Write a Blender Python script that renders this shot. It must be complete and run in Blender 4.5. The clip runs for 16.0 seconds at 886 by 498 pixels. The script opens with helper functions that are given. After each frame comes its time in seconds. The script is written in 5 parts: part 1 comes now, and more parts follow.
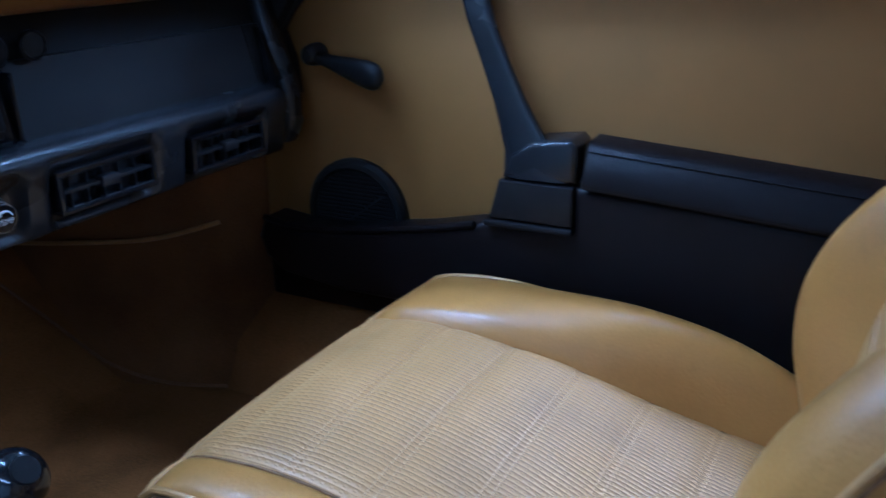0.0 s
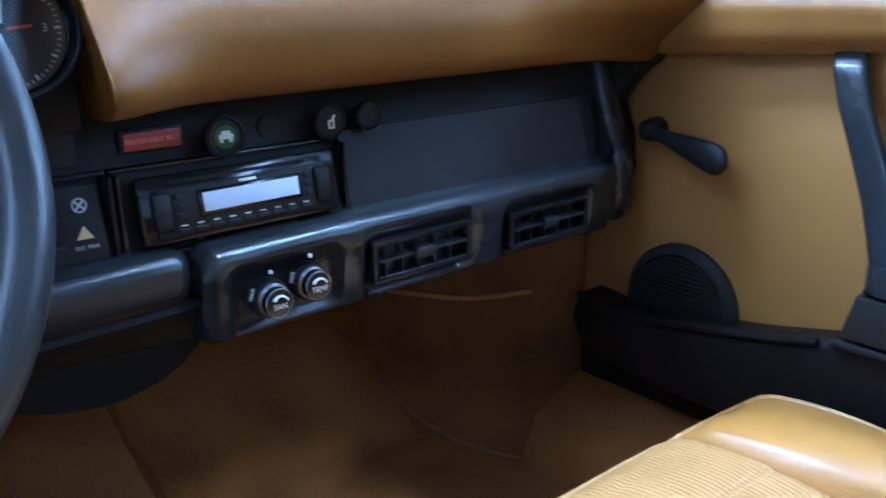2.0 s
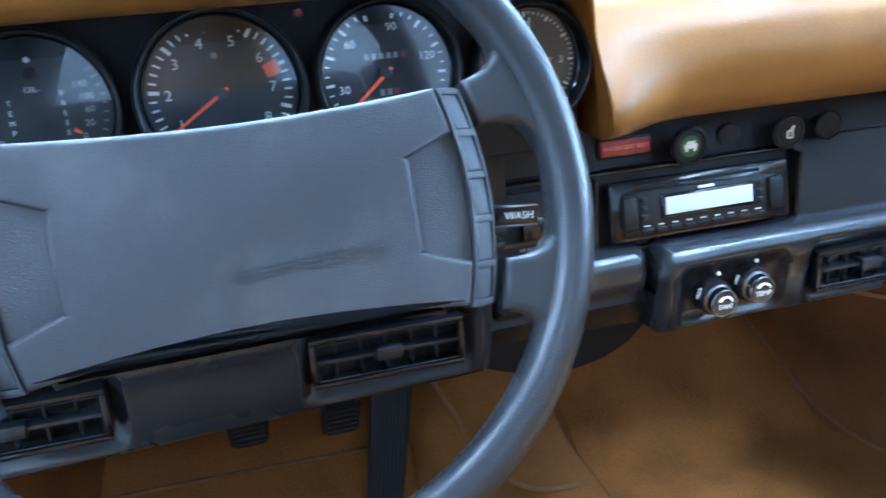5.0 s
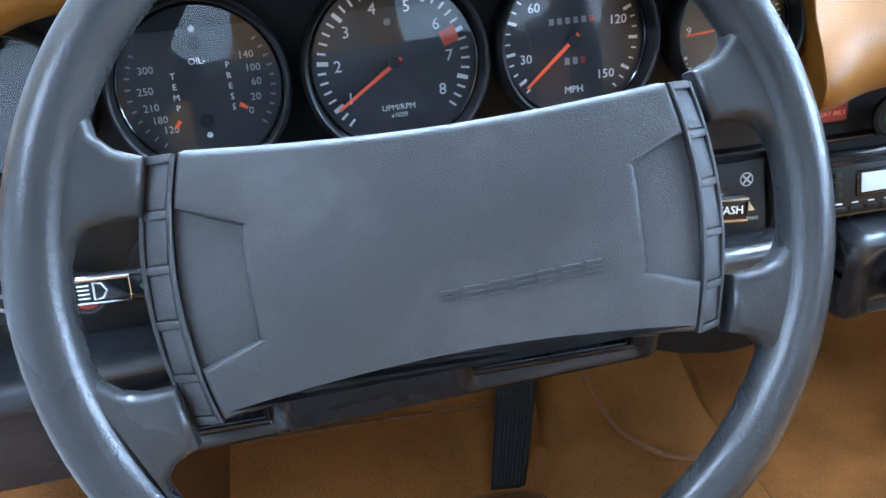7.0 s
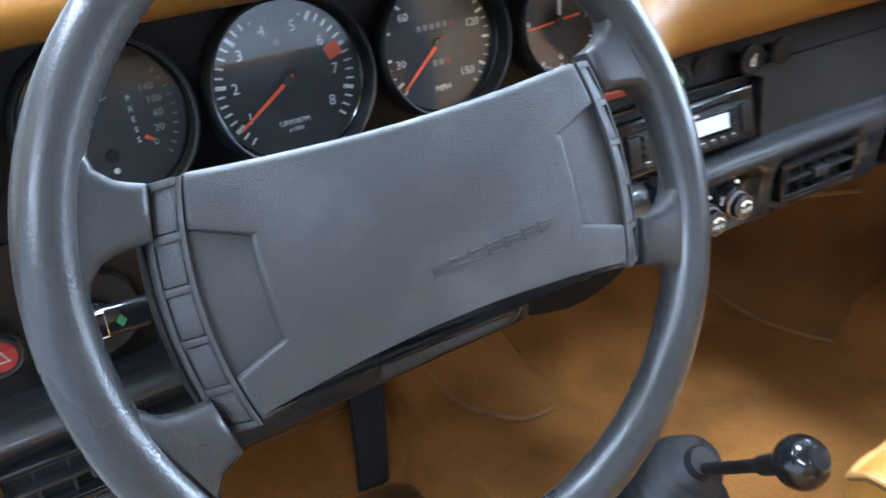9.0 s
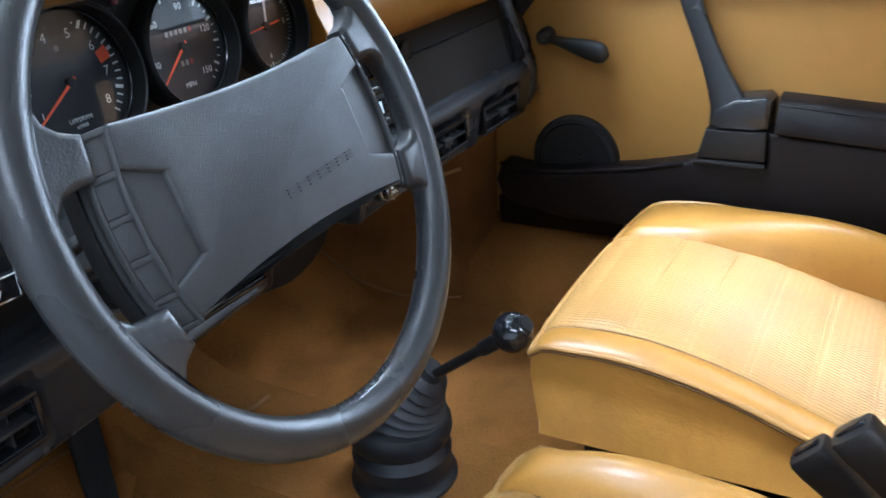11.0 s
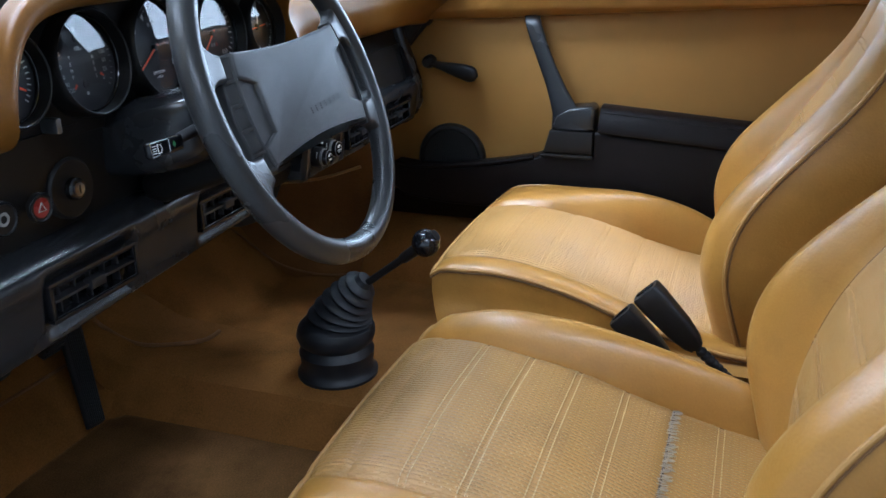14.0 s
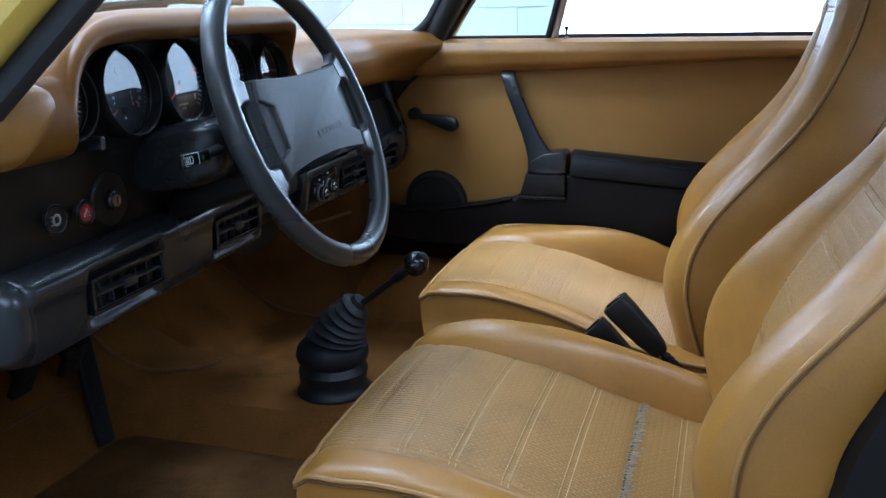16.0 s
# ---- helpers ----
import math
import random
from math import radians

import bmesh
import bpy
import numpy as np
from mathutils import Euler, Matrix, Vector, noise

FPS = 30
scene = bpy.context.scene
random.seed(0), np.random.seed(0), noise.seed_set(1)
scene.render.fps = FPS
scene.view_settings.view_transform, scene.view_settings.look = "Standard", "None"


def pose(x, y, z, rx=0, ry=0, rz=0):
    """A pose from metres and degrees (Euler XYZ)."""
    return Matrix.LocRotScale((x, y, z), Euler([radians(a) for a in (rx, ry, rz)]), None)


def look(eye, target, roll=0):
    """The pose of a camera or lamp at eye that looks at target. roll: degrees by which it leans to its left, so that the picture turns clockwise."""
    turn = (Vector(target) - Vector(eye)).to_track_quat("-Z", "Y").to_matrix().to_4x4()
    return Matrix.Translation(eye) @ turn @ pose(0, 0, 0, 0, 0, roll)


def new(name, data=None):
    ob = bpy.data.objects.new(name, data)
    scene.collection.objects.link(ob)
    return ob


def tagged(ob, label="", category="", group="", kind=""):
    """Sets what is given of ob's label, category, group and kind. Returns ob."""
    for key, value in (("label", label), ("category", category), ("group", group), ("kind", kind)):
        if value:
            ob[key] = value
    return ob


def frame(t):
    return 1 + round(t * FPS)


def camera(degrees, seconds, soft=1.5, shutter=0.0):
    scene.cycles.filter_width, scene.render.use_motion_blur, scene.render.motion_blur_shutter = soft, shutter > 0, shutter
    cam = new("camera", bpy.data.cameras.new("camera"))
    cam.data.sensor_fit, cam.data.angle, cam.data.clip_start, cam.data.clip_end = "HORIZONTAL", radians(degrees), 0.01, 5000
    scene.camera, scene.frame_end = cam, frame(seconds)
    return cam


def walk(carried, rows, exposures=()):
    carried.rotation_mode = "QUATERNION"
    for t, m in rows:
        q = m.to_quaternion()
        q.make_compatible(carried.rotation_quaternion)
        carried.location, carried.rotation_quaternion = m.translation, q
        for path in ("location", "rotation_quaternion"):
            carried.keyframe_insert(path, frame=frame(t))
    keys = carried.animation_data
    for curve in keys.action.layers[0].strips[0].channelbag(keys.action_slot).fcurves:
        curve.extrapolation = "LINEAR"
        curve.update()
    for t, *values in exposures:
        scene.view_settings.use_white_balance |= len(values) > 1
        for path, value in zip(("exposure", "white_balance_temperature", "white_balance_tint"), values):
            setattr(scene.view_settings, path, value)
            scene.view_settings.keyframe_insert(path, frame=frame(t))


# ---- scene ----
cam = camera(53.8, 16.0, shutter=0.55)
PATH = [
    (0, (-0.395, -0.736, 0.596), (1.265, 0.143, -0.091), -1.3),
    (0.5, (-0.353, -0.733, 0.594), (1.207, 0.336, -0.058), -1.7),
    (1, (-0.325, -0.707, 0.606), (1.130, 0.510, -0.025), -1.3),
    (1.5, (-0.316, -0.700, 0.617), (1.029, 0.650, 0.010), -1.1),
    (2, (-0.309, -0.684, 0.627), (0.919, 0.780, 0.035), -1.1),
    (2.5, (-0.302, -0.671, 0.631), (0.819, 0.879, 0.048), -1.3),
    (3, (-0.302, -0.672, 0.634), (0.719, 0.949, 0.062), -1.9),
    (3.5, (-0.314, -0.699, 0.648), (0.601, 0.983, 0.070), -2.5),
    (4, (-0.344, -0.709, 0.664), (0.458, 1.025, 0.072), -3.3),
    (4.5, (-0.386, -0.707, 0.692), (0.292, 1.061, 0.047), -2.6),
    (5, (-0.410, -0.695, 0.710), (0.080, 1.116, 0.018), -3.7),
    (7.5, (-0.473, -0.599, 0.749), (-0.193, 1.175, -0.131), -4.5),
    (8, (-0.494, -0.609, 0.752), (-0.128, 1.151, -0.126), -5.8),
    (8.5, (-0.550, -0.607, 0.759), (0.052, 1.081, -0.127), -5.7),
    (9, (-0.605, -0.613, 0.759), (0.251, 0.971, -0.112), -6.0),
    (9.5, (-0.656, -0.619, 0.753), (0.426, 0.832, -0.098), -6.3),
    (10, (-0.719, -0.610, 0.745), (0.594, 0.643, -0.097), -6.2),
    (12.5, (-1.105, -0.662, 0.756), (0.600, 0.043, -0.015), -1.5),
    (13, (-1.190, -0.681, 0.756), (0.540, -0.015, 0.004), -1.2),
    (13.5, (-1.261, -0.702, 0.752), (0.485, -0.057, 0.020), -1.0),
    (14, (-1.334, -0.721, 0.744), (0.431, -0.094, 0.042), -1.0),
    (14.5, (-1.392, -0.732, 0.736), (0.393, -0.122, 0.071), -0.9),
    (15, (-1.445, -0.747, 0.724), (0.361, -0.145, 0.110), -0.9),
    (15.5, (-1.480, -0.756, 0.712), (0.342, -0.159, 0.143), -1.1),
    (16, (-1.502, -0.761, 0.701), (0.330, -0.165, 0.165), -1.2),
]
EXPOSURES = [(0.0, -0.75, 3750, 13), (0.5, -0.65, 3650, 12), (1.0, -0.40, 3600, 11), (2.0, 0.36, 4000, 10), (3.0, 0.95, 4200, 10), (4.0, 1.28, 4200, 8), (5.0, 1.45, 4250, 7), (7.3, 1.5, 4800, 10), (8.0, 1.5, 4850, 10), (10.0, 1.12, 5300, 10), (12.5, -0.04, 4800, 10), (14.0, -0.14, 5050, 10), (16.0, -0.5, 4750, 8)]
walk(cam, [(t, look(eye, target, roll)) for t, eye, target, roll in PATH], EXPOSURES)

# ---------------------------------------------------------------- world and lights
world = bpy.data.worlds.new("world")
world.use_nodes = True
world.node_tree.nodes["Background"].inputs[0].default_value = (0.80, 0.90, 1.0, 1)
world.node_tree.nodes["Background"].inputs[1].default_value = 0.03
scene.world = world


def ceiling_lamp(x, y, z, sx, sy, watts, colour=(1.0, 0.97, 0.92)):
    lamp = bpy.data.lights.new("ceiling_lamp", "AREA")
    lamp.shape, lamp.size, lamp.size_y, lamp.energy, lamp.color = "RECTANGLE", sx, sy, watts, colour
    ob = new("ceiling_lamp", lamp)
    ob.matrix_basis = pose(x, y, z)
    return ob


# car standing in a white workshop: unseen strip lamps added overhead for fill and gloss, an area lamp standing in for
# bright daylight through the open roller door beyond the passenger side
LAMPS = [(-2.6, -1.9, 55), (-1.6, 0.6, 28), (1.30, -1.45, 135), (-0.25, 1.3, 125), (2.8, -4.2, 20), (-0.6, -4.2, 62), (1.0, 3.0, 45), (3.0, 2.2, 85)]
for lx, ly, watts in LAMPS:
    ceiling_lamp(lx, ly, 2.62, 0.35, 2.2, watts, (0.94, 0.97, 1.0))
day = bpy.data.lights.new("daylight", "AREA")
day.shape, day.size, day.size_y, day.energy, day.color = "RECTANGLE", 2.2, 2.2, 150, (0.88, 0.95, 1.0)
new("daylight", day).matrix_basis = look((4.25, -0.76, 1.25), (0, -0.6, 0.75))

# ---------------------------------------------------------------- materials
MATS = {}


def mat(name, colour, rough=0.5, metal=0.0, var=0.15, vscale=6.0, grain=0.0, gscale=400.0, rvar=0.1, coat=0.0, spec=0.5,
        emit=0.0, stain=None, sscale=3.0, samount=0.0, random_tint=0.0):
    """A worn surface: base colour varied at two scales, roughness varied, fine bump from noise."""
    if name in MATS:
        return MATS[name]
    m = bpy.data.materials.new(name)
    m.use_nodes = True
    nt = m.node_tree
    b = nt.nodes["Principled BSDF"]
    tc = nt.nodes.new("ShaderNodeTexCoord")
    big = nt.nodes.new("ShaderNodeTexNoise")
    big.inputs["Scale"].default_value, big.inputs["Detail"].default_value = vscale, 5
    nt.links.new(tc.outputs["Object"], big.inputs["Vector"])
    fine = nt.nodes.new("ShaderNodeTexNoise")
    fine.inputs["Scale"].default_value, fine.inputs["Detail"].default_value = gscale, 3
    nt.links.new(tc.outputs["Object"], fine.inputs["Vector"])
    ramp = nt.nodes.new("ShaderNodeValToRGB")
    c = Vector(colour)
    ramp.color_ramp.elements[0].position, ramp.color_ramp.elements[1].position = 0.3, 0.72
    ramp.color_ramp.elements[0].color = (*(c * (1 - var)), 1)
    ramp.color_ramp.elements[1].color = (*(c * (1 + var)), 1)
    mixf = nt.nodes.new("ShaderNodeMath")
    mixf.operation = "MULTIPLY_ADD"
    nt.links.new(fine.outputs["Fac"], mixf.inputs[0])
    mixf.inputs[1].default_value = 0.5
    half = nt.nodes.new("ShaderNodeMath")
    half.operation = "MULTIPLY_ADD"
    nt.links.new(big.outputs["Fac"], half.inputs[0])
    half.inputs[1].default_value, half.inputs[2].default_value = 0.9, -0.2
    nt.links.new(half.outputs[0], mixf.inputs[2])
    nt.links.new(mixf.outputs[0], ramp.inputs["Fac"])
    col = ramp.outputs["Color"]
    if stain is not None:
        sn = nt.nodes.new("ShaderNodeTexNoise")
        sn.inputs["Scale"].default_value, sn.inputs["Detail"].default_value, sn.inputs["Roughness"].default_value = sscale, 6, 0.65
        nt.links.new(tc.outputs["Object"], sn.inputs["Vector"])
        sr = nt.nodes.new("ShaderNodeValToRGB")
        sr.color_ramp.elements[0].position, sr.color_ramp.elements[1].position = 0.5, 0.72
        sr.color_ramp.elements[0].color, sr.color_ramp.elements[1].color = (0, 0, 0, 1), (samount, samount, samount, 1)
        nt.links.new(sn.outputs["Fac"], sr.inputs["Fac"])
        mx = nt.nodes.new("ShaderNodeMix")
        mx.data_type = "RGBA"
        nt.links.new(sr.outputs["Color"], mx.inputs[0])
        nt.links.new(col, mx.inputs[6])
        mx.inputs[7].default_value = (*stain, 1)
        col = mx.outputs[2]
    if random_tint:
        oi = nt.nodes.new("ShaderNodeObjectInfo")
        hs = nt.nodes.new("ShaderNodeHueSaturation")
        ma = nt.nodes.new("ShaderNodeMath")
        ma.operation = "MULTIPLY_ADD"
        ma.inputs[1].default_value, ma.inputs[2].default_value = random_tint, 1 - random_tint / 2
        nt.links.new(oi.outputs["Random"], ma.inputs[0])
        nt.links.new(ma.outputs[0], hs.inputs["Value"])
        nt.links.new(col, hs.inputs["Color"])
        col = hs.outputs["Color"]
    nt.links.new(col, b.inputs["Base Color"])
    rr = nt.nodes.new("ShaderNodeMapRange")
    rr.inputs["To Min"].default_value, rr.inputs["To Max"].default_value = max(0.02, rough - rvar), min(1, rough + rvar)
    nt.links.new(big.outputs["Fac"], rr.inputs["Value"])
    nt.links.new(rr.outputs["Result"], b.inputs["Roughness"])
    b.inputs["Metallic"].default_value = metal
    b.inputs["Specular IOR Level"].default_value = spec
    b.inputs["Coat Weight"].default_value = coat
    if grain:
        bump = nt.nodes.new("ShaderNodeBump")
        bump.inputs["Strength"].default_value, bump.inputs["Distance"].default_value = grain, 0.001
        nt.links.new(fine.outputs["Fac"], bump.inputs["Height"])
        nt.links.new(bump.outputs["Normal"], b.inputs["Normal"])
    if emit:
        b.inputs["Emission Color"].default_value = (*colour, 1)
        b.inputs["Emission Strength"].default_value = emit
    MATS[name] = m
    return m


def leather(name, colour, rough=0.38, cells=260.0, ribs=0.0, dots=0.0, grain=0.35, wrinkle=1.1):
    """Hide with a cell grain; ribs: woven ribs along y of that period; dots: punched holes of that pitch."""
    m = mat(name, colour, rough, var=0.10, vscale=7, rvar=0.10, stain=tuple(Vector(colour) * 0.62), sscale=9, samount=0.55)
    nt = m.node_tree
    b = nt.nodes["Principled BSDF"]
    tc = nt.nodes.new("ShaderNodeTexCoord")
    vor = nt.nodes.new("ShaderNodeTexVoronoi")
    vor.feature = "SMOOTH_F1"
    vor.inputs["Scale"].default_value = cells
    nt.links.new(tc.outputs["Object"], vor.inputs["Vector"])
    wr = nt.nodes.new("ShaderNodeTexNoise")
    wr.inputs["Scale"].default_value, wr.inputs["Detail"].default_value = 38, 6
    nt.links.new(tc.outputs["Object"], wr.inputs["Vector"])
    add = nt.nodes.new("ShaderNodeMath")
    add.operation = "MULTIPLY_ADD"
    nt.links.new(wr.outputs["Fac"], add.inputs[0])
    add.inputs[1].default_value = wrinkle
    nt.links.new(vor.outputs["Distance"], add.inputs[2])
    height = add.outputs[0]

    def wave(axis, period, power):
        sep = nt.nodes.new("ShaderNodeSeparateXYZ")
        nt.links.new(tc.outputs["Object"], sep.inputs[0])
        mu = nt.nodes.new("ShaderNodeMath")
        mu.operation = "MULTIPLY"
        mu.inputs[1].default_value = math.pi / period
        nt.links.new(sep.outputs[axis], mu.inputs[0])
        si = nt.nodes.new("ShaderNodeMath")
        si.operation = "SINE"
        nt.links.new(mu.outputs[0], si.inputs[0])
        ab = nt.nodes.new("ShaderNodeMath")
        ab.operation = "ABSOLUTE"
        nt.links.new(si.outputs[0], ab.inputs[0])
        po = nt.nodes.new("ShaderNodeMath")
        po.operation = "POWER"
        po.inputs[1].default_value = power
        nt.links.new(ab.outputs[0], po.inputs[0])
        return po.outputs[0]

    if ribs:
        rib = wave(0, ribs, 1.0)
        mul = nt.nodes.new("ShaderNodeMath")
        mul.operation = "MULTIPLY_ADD"
        mul.inputs[1].default_value = 2.2
        nt.links.new(rib, mul.inputs[0])
        nt.links.new(height, mul.inputs[2])
        height = mul.outputs[0]
    if dots:
        dx, dy = wave(0, dots, 6), wave(1, dots * 1.5, 6)
        both = nt.nodes.new("ShaderNodeMath")
        both.operation = "MULTIPLY"
        nt.links.new(dx, both.inputs[0])
        nt.links.new(dy, both.inputs[1])
        mul = nt.nodes.new("ShaderNodeMath")
        mul.operation = "MULTIPLY_ADD"
        mul.inputs[1].default_value = -1.6
        nt.links.new(both.outputs[0], mul.inputs[0])
        nt.links.new(height, mul.inputs[2])
        height = mul.outputs[0]
    bump = nt.nodes.new("ShaderNodeBump")
    bump.inputs["Strength"].default_value, bump.inputs["Distance"].default_value = grain, 0.0012
    nt.links.new(height, bump.inputs["Height"])
    nt.links.new(bump.outputs["Normal"], b.inputs["Normal"])
    return m


TAN = (0.352, 0.168, 0.026)
HIDE = leather("tan_leather", TAN, 0.37, wrinkle=0.4, grain=0.20)
for key, value in (("Coat Weight", 0.15), ("Coat Roughness", 0.23)):
    HIDE.node_tree.nodes["Principled BSDF"].inputs[key].default_value = value
HIDE_RIB = leather("ribbed_tan_leather", (0.338, 0.178, 0.044), 0.43, ribs=0.0062, dots=0.0062, grain=0.36, wrinkle=0.25)
PAD = leather("tan_dash_vinyl", (0.160, 0.068, 0.0085), 0.40, cells=520, grain=0.10, wrinkle=0.4)
PAD.node_tree.nodes["Principled BSDF"].inputs["Specular IOR Level"].default_value = 0.17
# same vinyl as PAD, base colour lightened for the light that falls on it
LITVINYL = leather("lit_tan_vinyl", (0.250, 0.118, 0.020), 0.40, cells=520, grain=0.10, wrinkle=0.4)
BRONZE = mat("dull_bronzed_metal", (0.20, 0.165, 0.13), 0.38, metal=1.0, var=0.15, vscale=20)
POSTMETAL = mat("beige_window_post", (0.42, 0.36, 0.29), 0.4, metal=0.6, var=0.10, vscale=25)
DOORVINYL = mat("tan_door_vinyl", (0.228, 0.112, 0.020), 0.62, var=0.08, vscale=5, grain=0.25, gscale=900, spec=0.3, stain=(0.175, 0.098, 0.024), sscale=4, samount=0.5)
CARPET = mat("tan_carpet", (0.208, 0.089, 0.019), 0.95, var=0.36, vscale=9, grain=1.0, gscale=330, rvar=0.03, spec=0.1, stain=(0.085, 0.040, 0.014), sscale=4.5, samount=0.5)
CARPET_KICK = mat("brown_kick_vinyl", (0.150, 0.067, 0.019), 0.9, var=0.35, vscale=7, grain=0.8, gscale=400, spec=0.12)
CARPET_MAT = mat("worn_mat_carpet", (0.150, 0.074, 0.023), 0.95, var=0.45, vscale=8, grain=1.0, gscale=330, rvar=0.03, spec=0.1, stain=(0.045, 0.022, 0.009), sscale=7, samount=0.7)
PIPING = mat("tan_piping", (0.36, 0.188, 0.046), 0.45, var=0.12, vscale=30)
# seam brown, darkened to carry the shadow line along piping and panel seams
SHADESEAM = mat("shaded_brown_seam", (0.14, 0.066, 0.017), 0.75, var=0.3, vscale=60)
SEAM = mat("carpet_seam", (0.18, 0.080, 0.020), 0.8, var=0.2, vscale=30)
DIMPRINT = mat("dim_grey_print", (0.22, 0.22, 0.21), 0.6, var=0.05)
FADED = mat("faded_white_print", (0.42, 0.42, 0.40), 0.6, var=0.05)
THREAD_TAN = mat("tan_thread", (0.42, 0.26, 0.105), 0.8, var=0.2, vscale=60)
THREAD = mat("pale_thread", (0.50, 0.37, 0.19), 0.8, var=0.2, vscale=60)
BLACK = mat("black_moulded_vinyl", (0.0098, 0.0093, 0.0088), 0.44, var=0.2, vscale=8, grain=0.3, gscale=700, spec=0.27)
BLACK_SOFT = mat("black_padded_vinyl", (0.0165, 0.0172, 0.0185), 0.27, var=0.08, vscale=8, grain=0.05, gscale=900, rvar=0.02)
BLACK_MATT = mat("matt_black_panel", (0.0090, 0.0084, 0.0080), 0.6, var=0.2, vscale=10, grain=0.2, gscale=800, spec=0.24)
BROWNBLACK = mat("dark_door_vinyl", (0.0075, 0.0055, 0.005), 0.36, var=0.2, vscale=7, grain=0.4, gscale=800, spec=0.16)
RUBBER = mat("black_rubber", (0.010, 0.011, 0.013), 0.5, var=0.3, vscale=14, grain=0.15, gscale=500, stain=(0.03, 0.028, 0.025), sscale=20, samount=0.3)
WHEELHIDE = leather("grey_wheel_leather", (0.030, 0.0305, 0.031), 0.29, cells=620, grain=0.13, wrinkle=0.03)
WHEELHIDE.node_tree.nodes["Principled BSDF"].inputs["Specular IOR Level"].default_value = 0.38
WHEELPAD = mat("grey_wheel_vinyl", (0.041, 0.0415, 0.042), 0.47, var=0.12, vscale=9, grain=0.4, gscale=950, spec=0.26, stain=(0.085, 0.085, 0.082), sscale=11, samount=0.45)
VENTGREY = mat("grey_vent_plastic", (0.013, 0.0135, 0.015), 0.42, var=0.15, vscale=30)
GLOSSBLACK = mat("gloss_black_plastic", (0.008, 0.008, 0.009), 0.12, var=0.1, rvar=0.04)
CHROME = mat("chrome", (0.75, 0.76, 0.78), 0.12, metal=1.0, var=0.05, rvar=0.05)
STEEL = mat("grey_metal", (0.30, 0.31, 0.33), 0.3, metal=1.0, var=0.08)
DIAL = mat("black_dial", (0.020, 0.020, 0.022), 0.55, var=0.1)
WHITE = mat("white_print", (0.75, 0.75, 0.72), 0.6, var=0.03)
ORANGE = mat("orange_pointer", (0.85, 0.10, 0.02), 0.5, var=0.04)
REDLENS = mat("dim_red_lens", (0.22, 0.018, 0.016), 0.3, var=0.12, vscale=40)
GREEN = mat("green_symbol", (0.03, 0.13, 0.045), 0.5, var=0.05)
DARKGREEN = mat("dark_green_glow", (0.02, 0.085, 0.03), 0.3, var=0.05)
LCD = mat("pale_lcd", (0.60, 0.66, 0.78), 0.3, var=0.04, vscale=20)
YELLOWPAINT = mat("yellow_car_paint", (0.66, 0.45, 0.07), 0.22, var=0.05, coat=0.6, rvar=0.05)
WEATHER = mat("black_weatherstrip", (0.014, 0.014, 0.015), 0.6, var=0.2, vscale=20)
WALLPAINT = mat("white_wall_paint", (0.52, 0.54, 0.54), 0.7, var=0.05, vscale=1.5, grain=0.2, gscale=60)
BLOCKPAINT = mat("pale_blue_block_paint", (0.76, 0.80, 0.80), 0.6, var=0.03, vscale=3, grain=0.3, gscale=90, random_tint=0.06)
CONCRETE = mat("concrete_floor", (0.20, 0.195, 0.185), 0.5, var=0.12, vscale=2, grain=0.3, gscale=120, stain=(0.2, 0.19, 0.17), sscale=1.2, samount=0.5)
HEADLINING = mat("headlining", (0.16, 0.15, 0.13), 0.8, var=0.1)
SKYCARD = mat("daylight_haze", (0.92, 0.97, 1.0), 0.8, emit=4.0)
LIGHTPANEL = mat("added_light_diffuser", (1.0, 0.98, 0.94), 0.5, emit=6.0)


def glass(name, colour=(1, 1, 1), rough=0.0):
    m = bpy.data.materials.new(name)
    m.use_nodes = True
    b = m.node_tree.nodes["Principled BSDF"]
    b.inputs["Base Color"].default_value = (*colour, 1)
    b.inputs["Transmission Weight"].default_value, b.inputs["Roughness"].default_value, b.inputs["IOR"].default_value = 1.0, rough, 1.45
    return m


GLASS, TINT = glass("clear_glass"), glass("pale_tinted_glass", (0.90, 0.97, 0.94))

# ---------------------------------------------------------------- building helpers
PLACE = {}


def thing(name, at, label, category, group="", kind=""):
    """An Empty at the base of a thing, which parents its parts."""
    ob = new(name)
    ob.empty_display_size = 0.05
    ob.matrix_basis = Matrix.Translation(at)
    PLACE[ob] = ob.matrix_basis.copy()
    return tagged(ob, label, category, group, kind)


def part(name, bm, material, parent=None, label="", m=None, sharp=35):
    """Links a bmesh as one mesh object; its coordinates are the car's, or local to m."""
    me = bpy.data.meshes.new(name)
    bmesh.ops.recalc_face_normals(bm, faces=bm.faces)
    bm.to_mesh(me)
    bm.free()
    me.materials.append(material)
    for p in me.polygons:
        p.use_smooth = True
    me.set_sharp_from_angle(angle=radians(sharp))
    return hang(name, me, parent, label, m)


def hang(name, me, parent=None, label="", m=None):
    ob = new(name, me)
    m = m or Matrix()
    ob.matrix_basis = m
    PLACE[ob] = m.copy()
    if parent:
        ob.parent = parent
        ob.matrix_parent_inverse = PLACE[parent].inverted()
    if label:
        ob["label"] = label
    return ob


